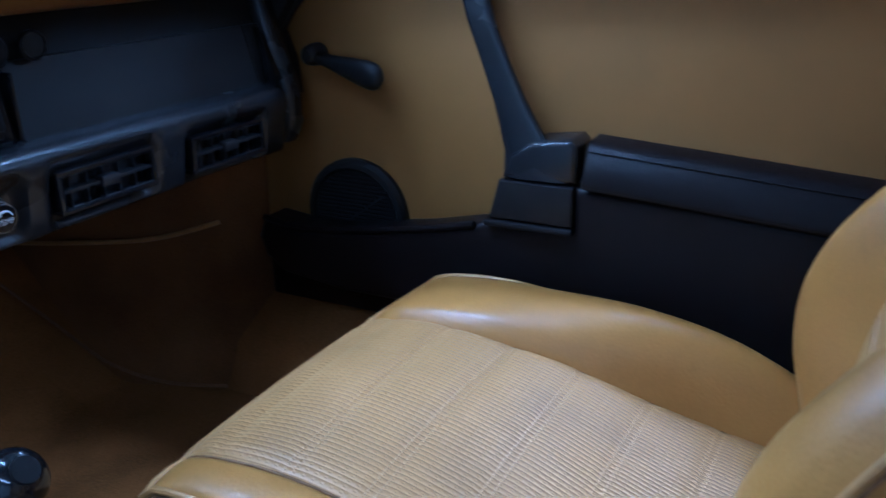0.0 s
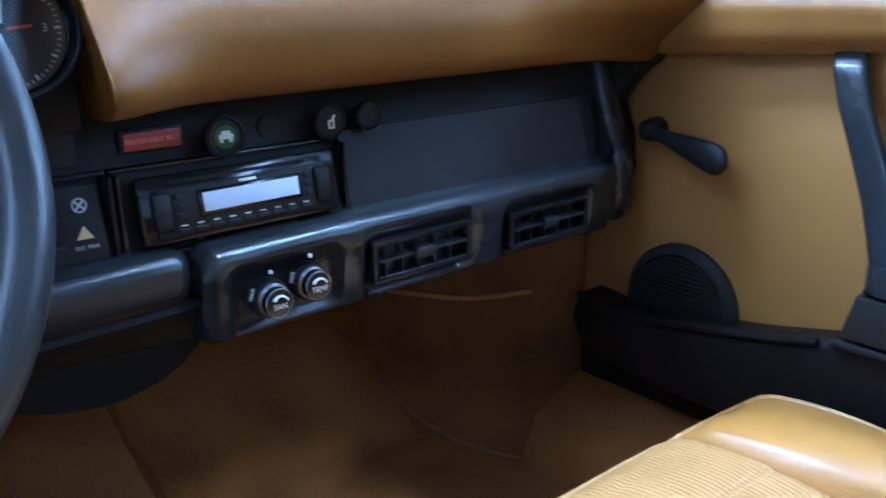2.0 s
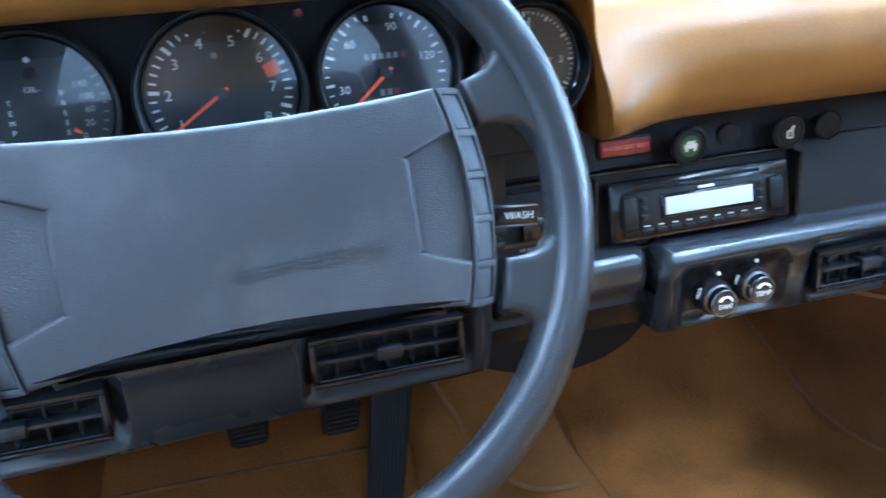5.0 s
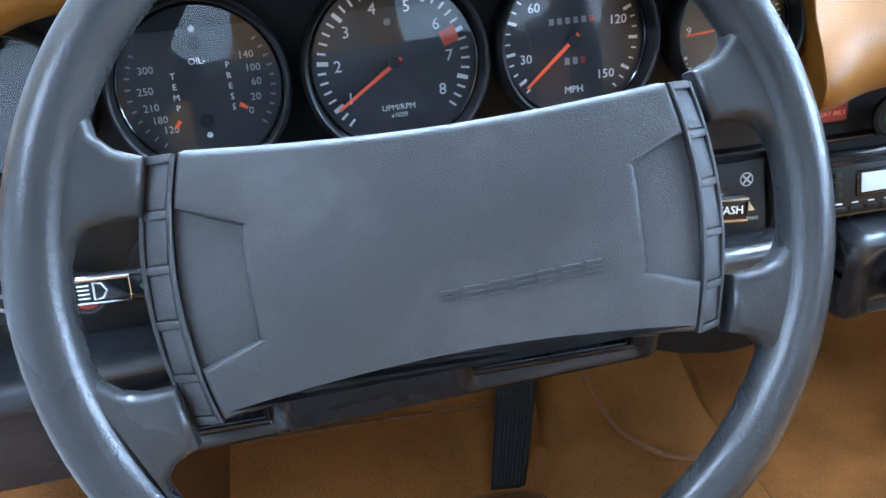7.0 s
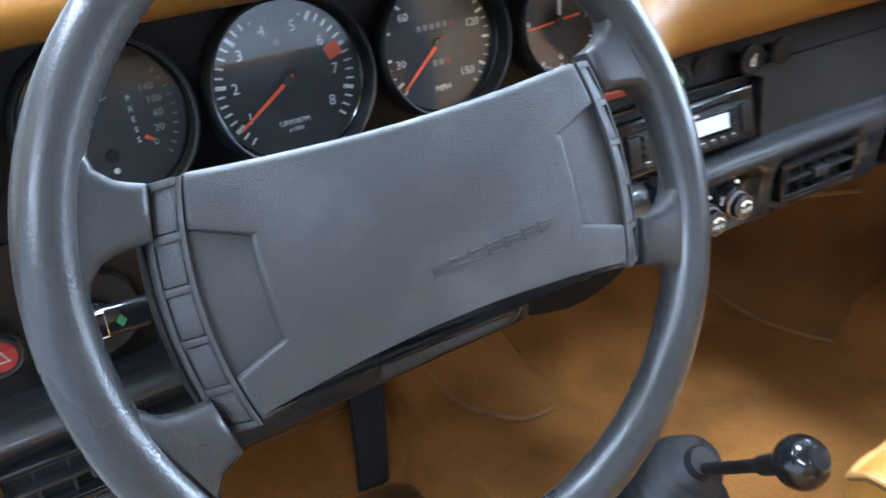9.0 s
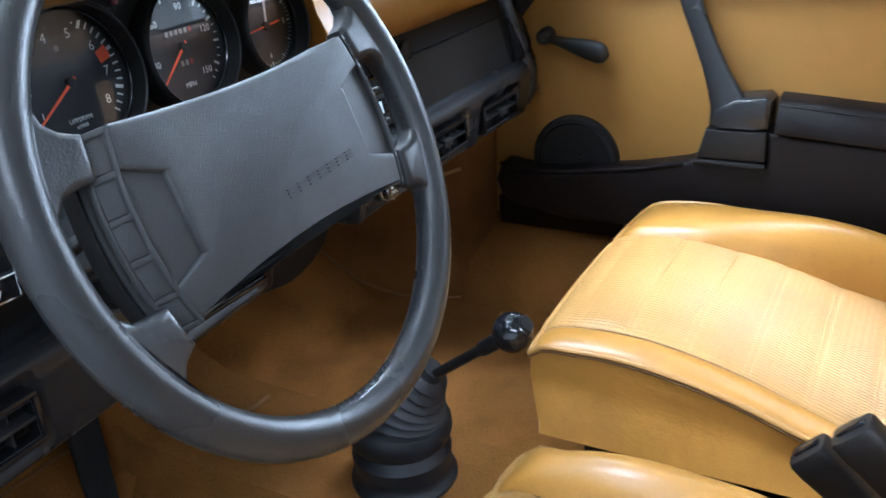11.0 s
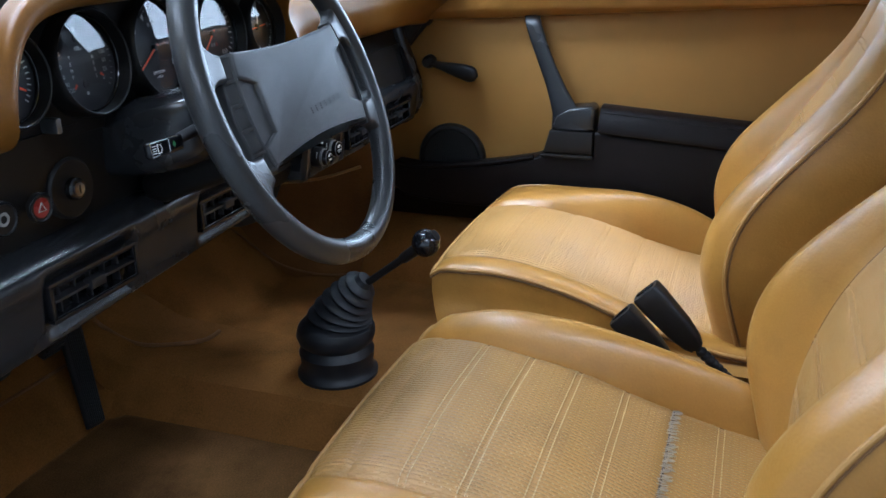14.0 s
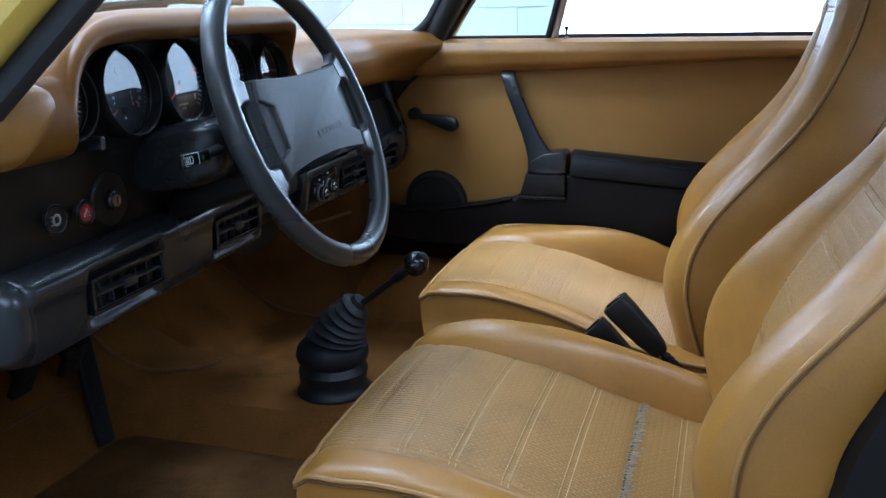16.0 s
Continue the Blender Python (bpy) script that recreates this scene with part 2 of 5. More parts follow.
def box(lo, hi, bev=0.003, seg=2, bm=None):
    bm = bm or bmesh.new()
    got = bmesh.ops.create_cube(bm, size=1.0)["verts"]
    lo, hi = Vector(lo), Vector(hi)
    for v in got:
        v.co = Vector([lo[i] + (v.co[i] + 0.5) * (hi[i] - lo[i]) for i in range(3)])
    if bev:
        edges = list({e for v in got for e in v.link_edges})
        bmesh.ops.bevel(bm, geom=edges, offset=bev, segments=seg, affect="EDGES", profile=0.5)
    return bm


def prism(pts, axis, a, b, bev=0.003, seg=2):
    """The outline pts (of the two other axes, in order) from a to b along the axis."""
    bm = bmesh.new()
    others = [i for i in range(3) if i != axis]

    def at(p, h):
        v = [0, 0, 0]
        v[others[0]], v[others[1]], v[axis] = p[0], p[1], h
        return v
    low, high = [bm.verts.new(at(p, a)) for p in pts], [bm.verts.new(at(p, b)) for p in pts]
    bm.faces.new(low)
    bm.faces.new(high[::-1])
    n = len(pts)
    for i in range(n):
        bm.faces.new((low[i], high[i], high[(i + 1) % n], low[(i + 1) % n]))
    bmesh.ops.recalc_face_normals(bm, faces=bm.faces)
    if bev:
        rim = [e for e in bm.edges if (e.verts[0] in low) == (e.verts[1] in low)]
        bmesh.ops.bevel(bm, geom=rim, offset=bev, segments=seg, affect="EDGES", profile=0.5)
    return bm


def loft(rings, caps=True, closed=True, loop=False, bm=None):
    bm = bm or bmesh.new()
    vs = [[bm.verts.new(p) for p in ring] for ring in rings]
    pairs = list(zip(vs, vs[1:])) + ([(vs[-1], vs[0])] if loop else [])
    for r0, r1 in pairs:
        n = len(r0)
        for i in range(n if closed else n - 1):
            bm.faces.new((r0[i], r0[(i + 1) % n], r1[(i + 1) % n], r1[i]))
    if caps and closed and not loop:
        bm.faces.new(vs[0])
        bm.faces.new(vs[-1][::-1])
    return bm


def tube(path, r, seg=10, loop=False, flat=1.0, bm=None):
    """A round bar along path; r: one radius or one a point; flat: squeezes its second axis."""
    path = [Vector(p) for p in path]
    n = len(path)
    rs = r if isinstance(r, (list, tuple)) else [r] * n
    rings, side = [], None
    for i, p in enumerate(path):
        a = path[(i - 1) % n] if loop or i else p
        b = path[(i + 1) % n] if loop or i < n - 1 else p
        d = (b - a).normalized()
        if side is None:
            side = d.orthogonal().normalized()
        side = (side - d * side.dot(d)).normalized()
        up = d.cross(side)
        rings.append([p + rs[i] * (math.cos(t) * side + flat * math.sin(t) * up) for t in (2 * math.pi * k / seg for k in range(seg))])
    return loft(rings, caps=not loop, loop=loop, bm=bm)


def lathe(profile, m=None, seg=32, bm=None):
    """Turns (radius, height) pairs about local z."""
    m = m or Matrix()
    rings = [[m @ Vector((max(r, 1e-5) * math.cos(t), max(r, 1e-5) * math.sin(t), h)) for t in (2 * math.pi * k / seg for k in range(seg))] for r, h in profile]
    return loft(rings, caps=False, bm=bm)


def ball(centre, r, seg=20, scale=(1, 1, 1)):
    bm = bmesh.new()
    bmesh.ops.create_uvsphere(bm, u_segments=seg, v_segments=seg // 2 + 2, radius=r)
    for v in bm.verts:
        v.co = Vector([v.co[i] * scale[i] for i in range(3)]) + Vector(centre)
    return bm


def sheet(f, us, vs, thick=None):
    """The surface f(u, v) over two lists, with a back thick (a vector) behind it."""
    bm = bmesh.new()
    front = [[bm.verts.new(f(u, v)) for u in us] for v in vs]
    quads = [(j, i) for j in range(len(vs) - 1) for i in range(len(us) - 1)]
    for j, i in quads:
        bm.faces.new((front[j][i], front[j][i + 1], front[j + 1][i + 1], front[j + 1][i]))
    if thick is not None:
        th = Vector(thick)
        back = [[bm.verts.new(v.co + th) for v in row] for row in front]
        for j, i in quads:
            bm.faces.new((back[j][i], back[j + 1][i], back[j + 1][i + 1], back[j][i + 1]))
        rim = [(0, i) for i in range(len(us))] + [(j, len(us) - 1) for j in range(1, len(vs))]
        rim += [(len(vs) - 1, i) for i in range(len(us) - 2, -1, -1)] + [(j, 0) for j in range(len(vs) - 2, 0, -1)]
        for (j, i), (k, l) in zip(rim, rim[1:] + rim[:1]):
            bm.faces.new((front[j][i], front[k][l], back[k][l], back[j][i]))
    return bm


def writing(text, size, m, material, parent, name="lettering", spread=1.0):
    """Flat letters in the plane of m (x along the line, z towards the reader)."""
    cu = bpy.data.curves.new(name, "FONT")
    cu.body, cu.size, cu.align_x, cu.align_y, cu.space_character = text, size, "CENTER", "CENTER", spread
    cu.resolution_u = 2
    cu.extrude = 0.0001
    tmp = bpy.data.objects.new(name, cu)
    scene.collection.objects.link(tmp)
    me = bpy.data.meshes.new_from_object(tmp.evaluated_get(bpy.context.evaluated_depsgraph_get()))
    bpy.data.objects.remove(tmp)
    bpy.data.curves.remove(cu)
    me.materials.clear()
    me.materials.append(material)
    return hang(name, me, parent, "", m)


def lin(a, b, n):
    return [a + (b - a) * i / (n - 1) for i in range(n)]


def smooth(a, b, x):
    t = min(1, max(0, (x - a) / (b - a)))
    return t * t * (3 - 2 * t)


def interp(x, xs, ys):
    return float(np.interp(x, xs, ys))


def spline(points, n):
    """A smooth run of n points through the given ones."""
    pts = [Vector(p) for p in points]
    out = []
    for k in range(n):
        t = k / (n - 1) * (len(pts) - 1)
        i = min(int(t), len(pts) - 2)
        f = t - i
        p0, p1, p2, p3 = pts[max(i - 1, 0)], pts[i], pts[i + 1], pts[min(i + 2, len(pts) - 1)]
        out.append(0.5 * (2 * p1 + (p2 - p0) * f + (2 * p0 - 5 * p1 + 4 * p2 - p3) * f * f + (3 * p1 - p0 - 3 * p2 + p3) * f ** 3))
    return out


BACKWARD = Matrix(((1, 0, 0, 0), (0, 0, -1, 0), (0, 1, 0, 0), (0, 0, 0, 1)))  # local z towards the rear (-y), local y up


def facing(x, y, z, tilt=0.0, roll=0.0):
    """A pose whose z looks at the driver, tilted up by tilt degrees and rolled clockwise."""
    return Matrix.Translation((x, y, z)) @ Matrix.Rotation(radians(-tilt), 4, "X") @ BACKWARD @ Matrix.Rotation(radians(-roll), 4, "Z")

# ---------------------------------------------------------------- the workshop round the car
GROUND = -0.38


def slab(name, lo, hi, material, label, category, bev=0.0):
    return tagged(part(name, box(lo, hi, bev), material), label, category, kind="structure")


slab("ground", (-6, -7, GROUND - 0.1), (7, 8, GROUND), CONCRETE, "grey sealed concrete workshop floor", "floor")
slab("ceiling", (-6, -7, 2.75), (7, 8, 2.85), WALLPAINT, "white painted workshop ceiling", "ceiling")
wall_north = slab("wall_north", (-6, 4.2, GROUND), (7, 4.4, 2.75), BLOCKPAINT, "pale painted block wall before the car", "wall")
slab("wall_south", (-6, -7, GROUND), (7, -6.8, 2.75), WALLPAINT, "white painted workshop wall", "wall")
slab("wall_west", (-4.4, -6.8, GROUND), (-4.2, 4.2, 2.75), WALLPAINT, "white painted workshop wall", "wall")
slab("wall_east", (4.3, -6.8, GROUND), (4.5, -4.6, 2.75), BLOCKPAINT, "pale blue painted block wall beside a roller door", "wall")
wall_east_b = slab("wall_east_b", (4.3, 0.37, GROUND), (4.5, 4.2, 2.75), BLOCKPAINT, "pale blue painted block wall beside a roller door", "wall")
slab("lintel", (4.3, -4.6, 2.4), (4.5, 0.37, 2.75), WALLPAINT, "white lintel over the open roller door", "wall")
slab("backdrop", (6.6, -6.6, GROUND), (6.7, 4.0, 3.2), SKYCARD, "bright daylight outside the open roller door", "backdrop")
# fixtures made up for the added overhead lamps, all out of view
for lx, ly, watts in LAMPS:
    t = thing("added_light", (lx, ly, 2.75), "unseen added strip light with a glowing diffuser", "ceiling light", "workshop ceiling lights")
    part("frame", box((lx - 0.2, ly - 1.15, 2.70), (lx + 0.2, ly + 1.15, 2.75), 0.01), WALLPAINT, t)
    part("diffuser", box((lx - 0.17, ly - 1.1, 2.66), (lx + 0.17, ly + 1.1, 2.70), 0.01), LIGHTPANEL, t)

# ---------------------------------------------------------------- car floor, tunnel, bulkhead, shell
FLOOR = -0.115
CX = -0.055


def dash_y(x):
    return interp(x, [-0.8, -0.6, -0.28, 0.1, 0.6], [-0.040, -0.030, -0.010, 0.008, 0.010])


def floor_height(x, y):
    """Carpet: flat pans, a low tunnel, toe boards that rise to the front, sills at the sides."""
    top = interp(y, [-0.9, 0.15, 0.34, 0.44, 0.55], [-0.022, -0.022, -0.016, 0.030, 0.10])
    t = 1 - smooth(0.095, 0.15, abs(x - CX))
    base = FLOOR + 0.003 * math.sin(9 * x + 3 * y) + 0.002 * math.sin(23 * y - 11 * x)
    toe = max(0.0, y - 0.36) * 1.05
    board = smooth(-0.16, -0.20, x)
    toe += board * (0.075 * smooth(0.325, 0.405, y))
    h = base + toe
    return max(h, base + (top - base) * t)


xs = lin(-0.70, 0.60, 66)
ys = lin(-1.25, 0.78, 90)
tagged(part("carpet", sheet(lambda x, y: (x, y, floor_height(x, y)), xs, ys, (0, 0, -0.02)), CARPET), "worn tan carpet on the floor, tunnel and toe boards", "carpet", kind="structure")
# sills: carpeted inner walls below the doors
for side, x0, x1 in (("right", 0.575, 0.665), ("left", -0.685, -0.775)):
    s = 1 if side == "right" else -1
    prof = [(x0, FLOOR - 0.02), (x0 + s * 0.012, -0.03), (x1 - s * 0.02, 0.045), (x1, 0.06), (x1 + s * 0.10, 0.06), (x1 + s * 0.10, -0.20), (x0, -0.20)]
    tagged(part("sill_" + side, prism(prof, 1, -1.25, 0.20 if s > 0 else 0.16, 0.006), CARPET), "tan carpeted door sill", "sill", kind="structure")
# kick panels (wheel arches) that close the footwells at the sides
kick_r = [(0.50, 0.40), (0.585, 0.17), (0.66, 0.12), (0.72, 0.12), (0.72, 0.85), (0.50, 0.85)]
kick = thing("kick_panel", (0.60, 0.3, FLOOR), "brown vinyl kick panel with a piped map pocket", "kick panel")
part("panel", prism([(p[0], p[1]) for p in kick_r], 2, FLOOR - 0.02, 0.40, 0.01), CARPET_KICK, kick)
part("pocket_edge", tube(spline([(0.495, 0.56, 0.115), (0.496, 0.395, 0.139), (0.543, 0.276, 0.148), (0.581, 0.172, 0.178)], 14), 0.004, 8), PIPING, kick)
part("seam", tube(spline([(0.36, 0.64, 0.24), (0.42, 0.545, 0.10), (0.47, 0.46, 0.0), (0.505, 0.385, -0.075), (0.535, 0.29, -0.106), (0.575, 0.19, -0.110)], 40), 0.0028, 8), SEAM, kick)
kick_l = [(-0.60, 0.46), (-0.69, 0.17), (-0.76, 0.12), (-0.83, 0.12), (-0.83, 0.85), (-0.60, 0.85)]
kick2 = thing("kick_panel", (-0.70, 0.3, FLOOR), "brown vinyl kick panel beside the pedals", "kick panel")
part("panel", prism(kick_l, 2, FLOOR - 0.02, 0.42, 0.01), CARPET_KICK, kick2)
part("seam", tube(spline([(-0.602, 0.452, 0.30), (-0.600, 0.45, 0.10), (-0.601, 0.448, -0.06), (-0.615, 0.41, -0.105)], 20), 0.0035, 8), SEAM, kick2)
tagged(part("bulkhead", box((-0.80, 0.70, FLOOR), (0.70, 0.76, 0.62), 0.0), CARPET), "carpeted bulkhead behind the dashboard", "bulkhead", kind="structure")
# edge of the carpet flap on the tunnel, and the driver's mat edge
tagged(part("carpet_edge", tube(spline([(-0.150, 0.47, 0.100), (-0.130, 0.436, 0.062), (-0.110, 0.412, 0.020), (-0.100, 0.355, -0.010), (-0.088, 0.290, -0.010), (-0.043, 0.238, -0.014), (0.01, 0.235, -0.018)], 30), 0.004, 8), SEAM), "piped edge of the tunnel carpet", "trim", kind="structure")
tagged(part("board_edge", tube([(x, 0.402, floor_height(x, 0.402) + 0.001) for x in lin(-0.60, -0.205, 24)], 0.0032, 8), SEAM), "worn edge of the carpeted pedal board", "trim", kind="structure")
rug = thing("floor_mat", (-0.43, -0.05, FLOOR), "worn tan carpet mat in the driver's footwell", "floor mat")
rim_ = [(-0.64, -0.45), (-0.178, -0.45), (-0.182, 0.20), (-0.200, 0.315), (-0.225, 0.335), (-0.62, 0.345), (-0.64, 0.33)]
part("mat_body", prism(rim_, 2, FLOOR - 0.002, FLOOR + 0.009, 0.003), CARPET_MAT, rug)
part("edge_binding", tube([(x, y, FLOOR + 0.0065) for x, y in rim_], 0.0032, 8, loop=True), CARPET_MAT, rug)

# shell: outer sides, roof, screen pillars, rear
shell = thing("car_shell", (0, 0, GROUND), "yellow car body shell with pale headlining", "car body")


def roof_z(x, y):
    return 1.06 - 0.10 * abs((x - CX) / 0.6) ** 3 - 0.10 * smooth(-0.9, -1.8, y) - 0.06 * smooth(-0.15, 0.1, y)


part("roof", sheet(lambda x, y: (x, y, roof_z(x, y)), lin(-0.62, 0.51, 20), lin(-1.25, -0.27, 16), (0, 0, 0.03)), YELLOWPAINT, shell)
part("headlining", sheet(lambda x, y: (x, y, roof_z(x, y) - 0.012), lin(-0.61, 0.50, 20), lin(-1.24, -0.28, 16), (0, 0, -0.01)), HEADLINING, shell)
part("front_lid", sheet(lambda x, y: (x, y, 0.60 - 0.05 * abs((x - CX) / 0.6) ** 3 - 0.25 * smooth(0.5, 1.9, y)), lin(-0.75, 0.64, 20), lin(0.62, 1.85, 20), (0, 0, -0.03)), YELLOWPAINT, shell)
part("cowl", prism([(0.42, 0.63), (0.56, 0.615), (0.64, 0.60), (0.64, 0.56), (0.42, 0.60)], 0, -0.74, 0.63, 0.006), BLACK, shell)
part("rear_bulkhead", box((-0.76, -1.72, -0.2), (0.65, -1.66, 0.60), 0.01), CARPET, shell)
part("rear_floor", prism([(-1.66, -0.2), (-1.25, -0.2), (-1.25, 0.02), (-1.32, 0.12), (-1.66, 0.20)], 0, -0.75, 0.64, 0.01), CARPET, shell)
part("underbody", box((-0.80, -1.72, -0.24), (0.70, 1.8, -0.20), 0.01), BLACK, shell)
part("wiper_arm", tube([(-0.46, 0.30, 0.645), (-0.42, 0.20, 0.690), (-0.20, 0.142, 0.716)], [0.009, 0.008, 0.006], 8), BLACK, shell)
part("wiper_blade", tube([(-0.38, 0.140, 0.712), (-0.18, 0.128, 0.722), (0.03, 0.132, 0.718)], 0.006, 8), BLACK_MATT, shell)
# screen pillars
for s, base, tip, r in ((1, Vector((0.645, -0.035, 0.60)), Vector((0.482, -0.335, 1.02)), 0.034), (-1, Vector((-0.863, -0.097, 0.60)), Vector((-0.648, -0.438, 1.02)), 0.019)):
    inner = [(base + (tip - base) * k) for k in lin(-0.12 if s > 0 else -0.35, 1, 10)]
    part("screen_pillar", tube(inner, r, 12, flat=0.8), BLACK if s > 0 else WEATHER, shell)
    outer = [p + (Vector((0.048, -0.004, -0.006)) if s > 0 else Vector((-0.022, 0.046, 0.012))) for p in inner]
    part("pillar_skin", tube(outer, 0.034 if s > 0 else 0.040, 12, flat=0.75), YELLOWPAINT, shell)
part("screen_seal", tube(spline([(0.42, 0.222, 0.640), (0.56, 0.190, 0.636), (0.600, 0.085, 0.626), (0.612, 0.022, 0.626), (0.616, -0.012, 0.638), (0.612, -0.048, 0.668), (0.597, -0.084, 0.716), (0.50, -0.27, 0.95)], 60), 0.011, 10), WEATHER, shell)
# wings, far side body below the belt, rear quarters
part("right_side", prism([(-1.72, -0.2), (1.8, -0.2), (1.8, 0.35), (0.62, 0.56), (0.15, 0.60), (-1.05, 0.60), (-1.72, 0.62)], 0, 0.72, 0.78, 0.02), YELLOWPAINT, shell)
part("left_wing", prism([(0.19, -0.2), (1.8, -0.2), (1.8, 0.35), (0.62, 0.56), (0.19, 0.60)], 0, -0.89, -0.83, 0.02), YELLOWPAINT, shell)
part("right_quarter", box((0.60, -1.70, -0.05), (0.70, -1.07, 0.62), 0.02), DOORVINYL, shell)
part("left_quarter", box((-0.82, -1.70, -0.05), (-0.72, -1.10, 0.62), 0.02), DOORVINYL, shell)
for xq, xr in ((0.66, 0.49), (-0.78, -0.60)):
    part("rear_pillar", loft([[(xq + (xr - xq) * k + dx, -1.10 - 0.12 * k + dy, 0.60 + 0.44 * k) for dx, dy in ((-0.02, 0.05), (0.03, 0.05), (0.03, -0.35 + 0.2 * k), (-0.02, -0.35 + 0.2 * k))] for k in lin(0, 1, 5)]), BLACK, shell)
part("seat_belt", prism([(-1.085, 0.10), (-1.045, 0.10), (-1.10, 0.98), (-1.14, 0.98)], 0, 0.575, 0.578, 0.0005, 1), BLACK_MATT, shell, "black seat belt webbing")

# ---------------------------------------------------------------- passenger door
door = thing("passenger_door", (0.68, -0.45, 0.06), "closed car door with tan vinyl panel and black armrest", "door")
PX = 0.640
part("panel", prism([(0.125, 0.07), (0.115, 0.40), (0.075, 0.58), (-1.06, 0.58), (-1.06, 0.07)], 0, PX, PX + 0.03, 0.004), DOORVINYL, door)
part("outer_skin", prism([(0.13, -0.05), (0.13, 0.60), (-1.07, 0.60), (-1.07, -0.05)], 0, 0.685, 0.715, 0.008), YELLOWPAINT, door)


def roll(y, s):
    px = interp(s, [0, 0.12, 0.3, 0.5, 0.68, 0.82, 1], [0.645, 0.622, 0.604, 0.597, 0.607, 0.632, 0.69])
    pz = interp(s, [0, 0.12, 0.3, 0.5, 0.68, 0.82, 1], [0.553, 0.556, 0.568, 0.592, 0.613, 0.622, 0.618])
    f = smooth(-0.30, 0.02, y)
    pz += (0.527 - 0.055 * y - 0.553) * (1 - smooth(0.0, 0.6, s))
    return (px, y - 0.095 * f * smooth(0.0, 0.62, s), pz)


part("top_roll", sheet(roll, lin(-1.06, 0.020, 50), lin(0, 1, 26), (0.03, 0, -0.002)), LITVINYL, door, "padded tan vinyl top roll")
part("window_seal", box((0.655, -1.04, 0.616), (0.672, -0.36, 0.630), 0.003), WEATHER, door)
part("vent_seal", box((0.655, -0.345, 0.616), (0.672, -0.05, 0.628), 0.003), WEATHER, door)
part("vent_divider", tube([(0.660, -0.352, 0.615), (0.590, -0.425, 0.86), (0.55, -0.47, 1.0)], 0.011, 10, flat=0.7), POSTMETAL, door, "slim beige vent window post")
part("vent_frame", tube([(0.648, -0.078, 0.612), (0.604, -0.166, 0.716), (0.480, -0.385, 1.0)], 0.009, 10, flat=0.7), BRONZE, door, "bronzed vent window frame")
part("vent_divider_seal", tube([(0.656, -0.338, 0.620), (0.588, -0.412, 0.86), (0.548, -0.457, 1.0)], 0.007, 8), WEATHER, door)
part("lock_pin", lathe([(0.0025, 0), (0.0025, 0.020), (0.0045, 0.021), (0.005, 0.026), (0.003, 0.030), (0, 0.030)], Matrix.Translation((0.632, -0.388, 0.620)), 12), GLOSSBLACK, door)
part("pin_ferrule", lathe([(0.006, 0), (0.006, 0.004), (0.003, 0.006), (0, 0.006)], Matrix.Translation((0.632, -0.388, 0.619)), 12), CHROME, door)
# lower pocket and armrest box
pocket = [(0.085, 0.196), (0.03, 0.190), (-0.06, 0.196), (-0.18, 0.214), (-0.265, 0.232), (-0.288, 0.243), (-0.40, 0.243), (-0.40, 0.299), (-1.02, 0.254), (-1.02, 0.085), (-0.30, 0.100), (-0.05, 0.100), (0.055, 0.112), (0.088, 0.135), (0.098, 0.165)]
part("pocket", prism(pocket, 0, 0.582, 0.645, 0.010, 3), BROWNBLACK, door, "dark vinyl door pocket")
part("lower_strip", box((0.628, -1.04, 0.052), (0.650, 0.115, 0.112), 0.004), BROWNBLACK, door)
part("pocket_lip", tube(spline([(0.586, 0.085, 0.196), (0.583, 0.03, 0.191), (0.583, -0.06, 0.197), (0.583, -0.18, 0.215), (0.583, -0.265, 0.233)], 30), 0.005, 8), BROWNBLACK, door)
part("handle_foot", prism([(-0.288, 0.247), (-0.400, 0.247), (-0.400, 0.298), (-0.302, 0.298)], 0, 0.576, 0.645, 0.004), BLACK, door, "black latch cover")
part("foot_trim", box((0.572, -0.402, 0.237), (0.60, -0.282, 0.245), 0.003), BLACK, door)
lid = [(0.576, 0.299), (0.574, 0.306), (0.596, 0.346), (0.606, 0.352), (0.645, 0.354), (0.645, 0.292)]
part("armrest", loft([[(x, y, z - 0.075 * (-0.412 - y)) for x, z in lid] for y in lin(-0.412, -1.02, 9)]), BROWNBLACK, door, "dark padded armrest lid", sharp=50)
part("armrest_slot", loft([[(0.5752 + d, y, 0.309 + h - 0.075 * (-0.412 - y)) for d, h in ((0.0, -0.004), (0.004, 0.004), (0.02, 0.004), (0.02, -0.004))] for y in lin(-0.455, -0.565, 4)]), BLACK_MATT, door)
part("armrest_seam", tube([(0.5765, -0.412, 0.302), (0.5765, -1.02, 0.2565)], 0.0016, 6), BLACK, door)
part("lid_stitching", tube([(0.5925, -0.415, 0.342), (0.5925, -1.02, 0.2965)], 0.0009, 6), BLACK, door)
# pull handle: a leaning strap that stands off the panel and spreads into the armrest
rows = [(0.640, -0.241, 0.550, 0.014), (0.622, -0.245, 0.547, 0.017), (0.606, -0.252, 0.530, 0.018), (0.598, -0.267, 0.490, 0.018), (0.594, -0.289, 0.440, 0.019), (0.590, -0.310, 0.395, 0.022),
        (0.586, -0.327, 0.360, 0.028), (0.583, -0.340, 0.335, 0.036), (0.580, -0.349, 0.318, 0.046), (0.579, -0.351, 0.302, 0.048)]
rings = []
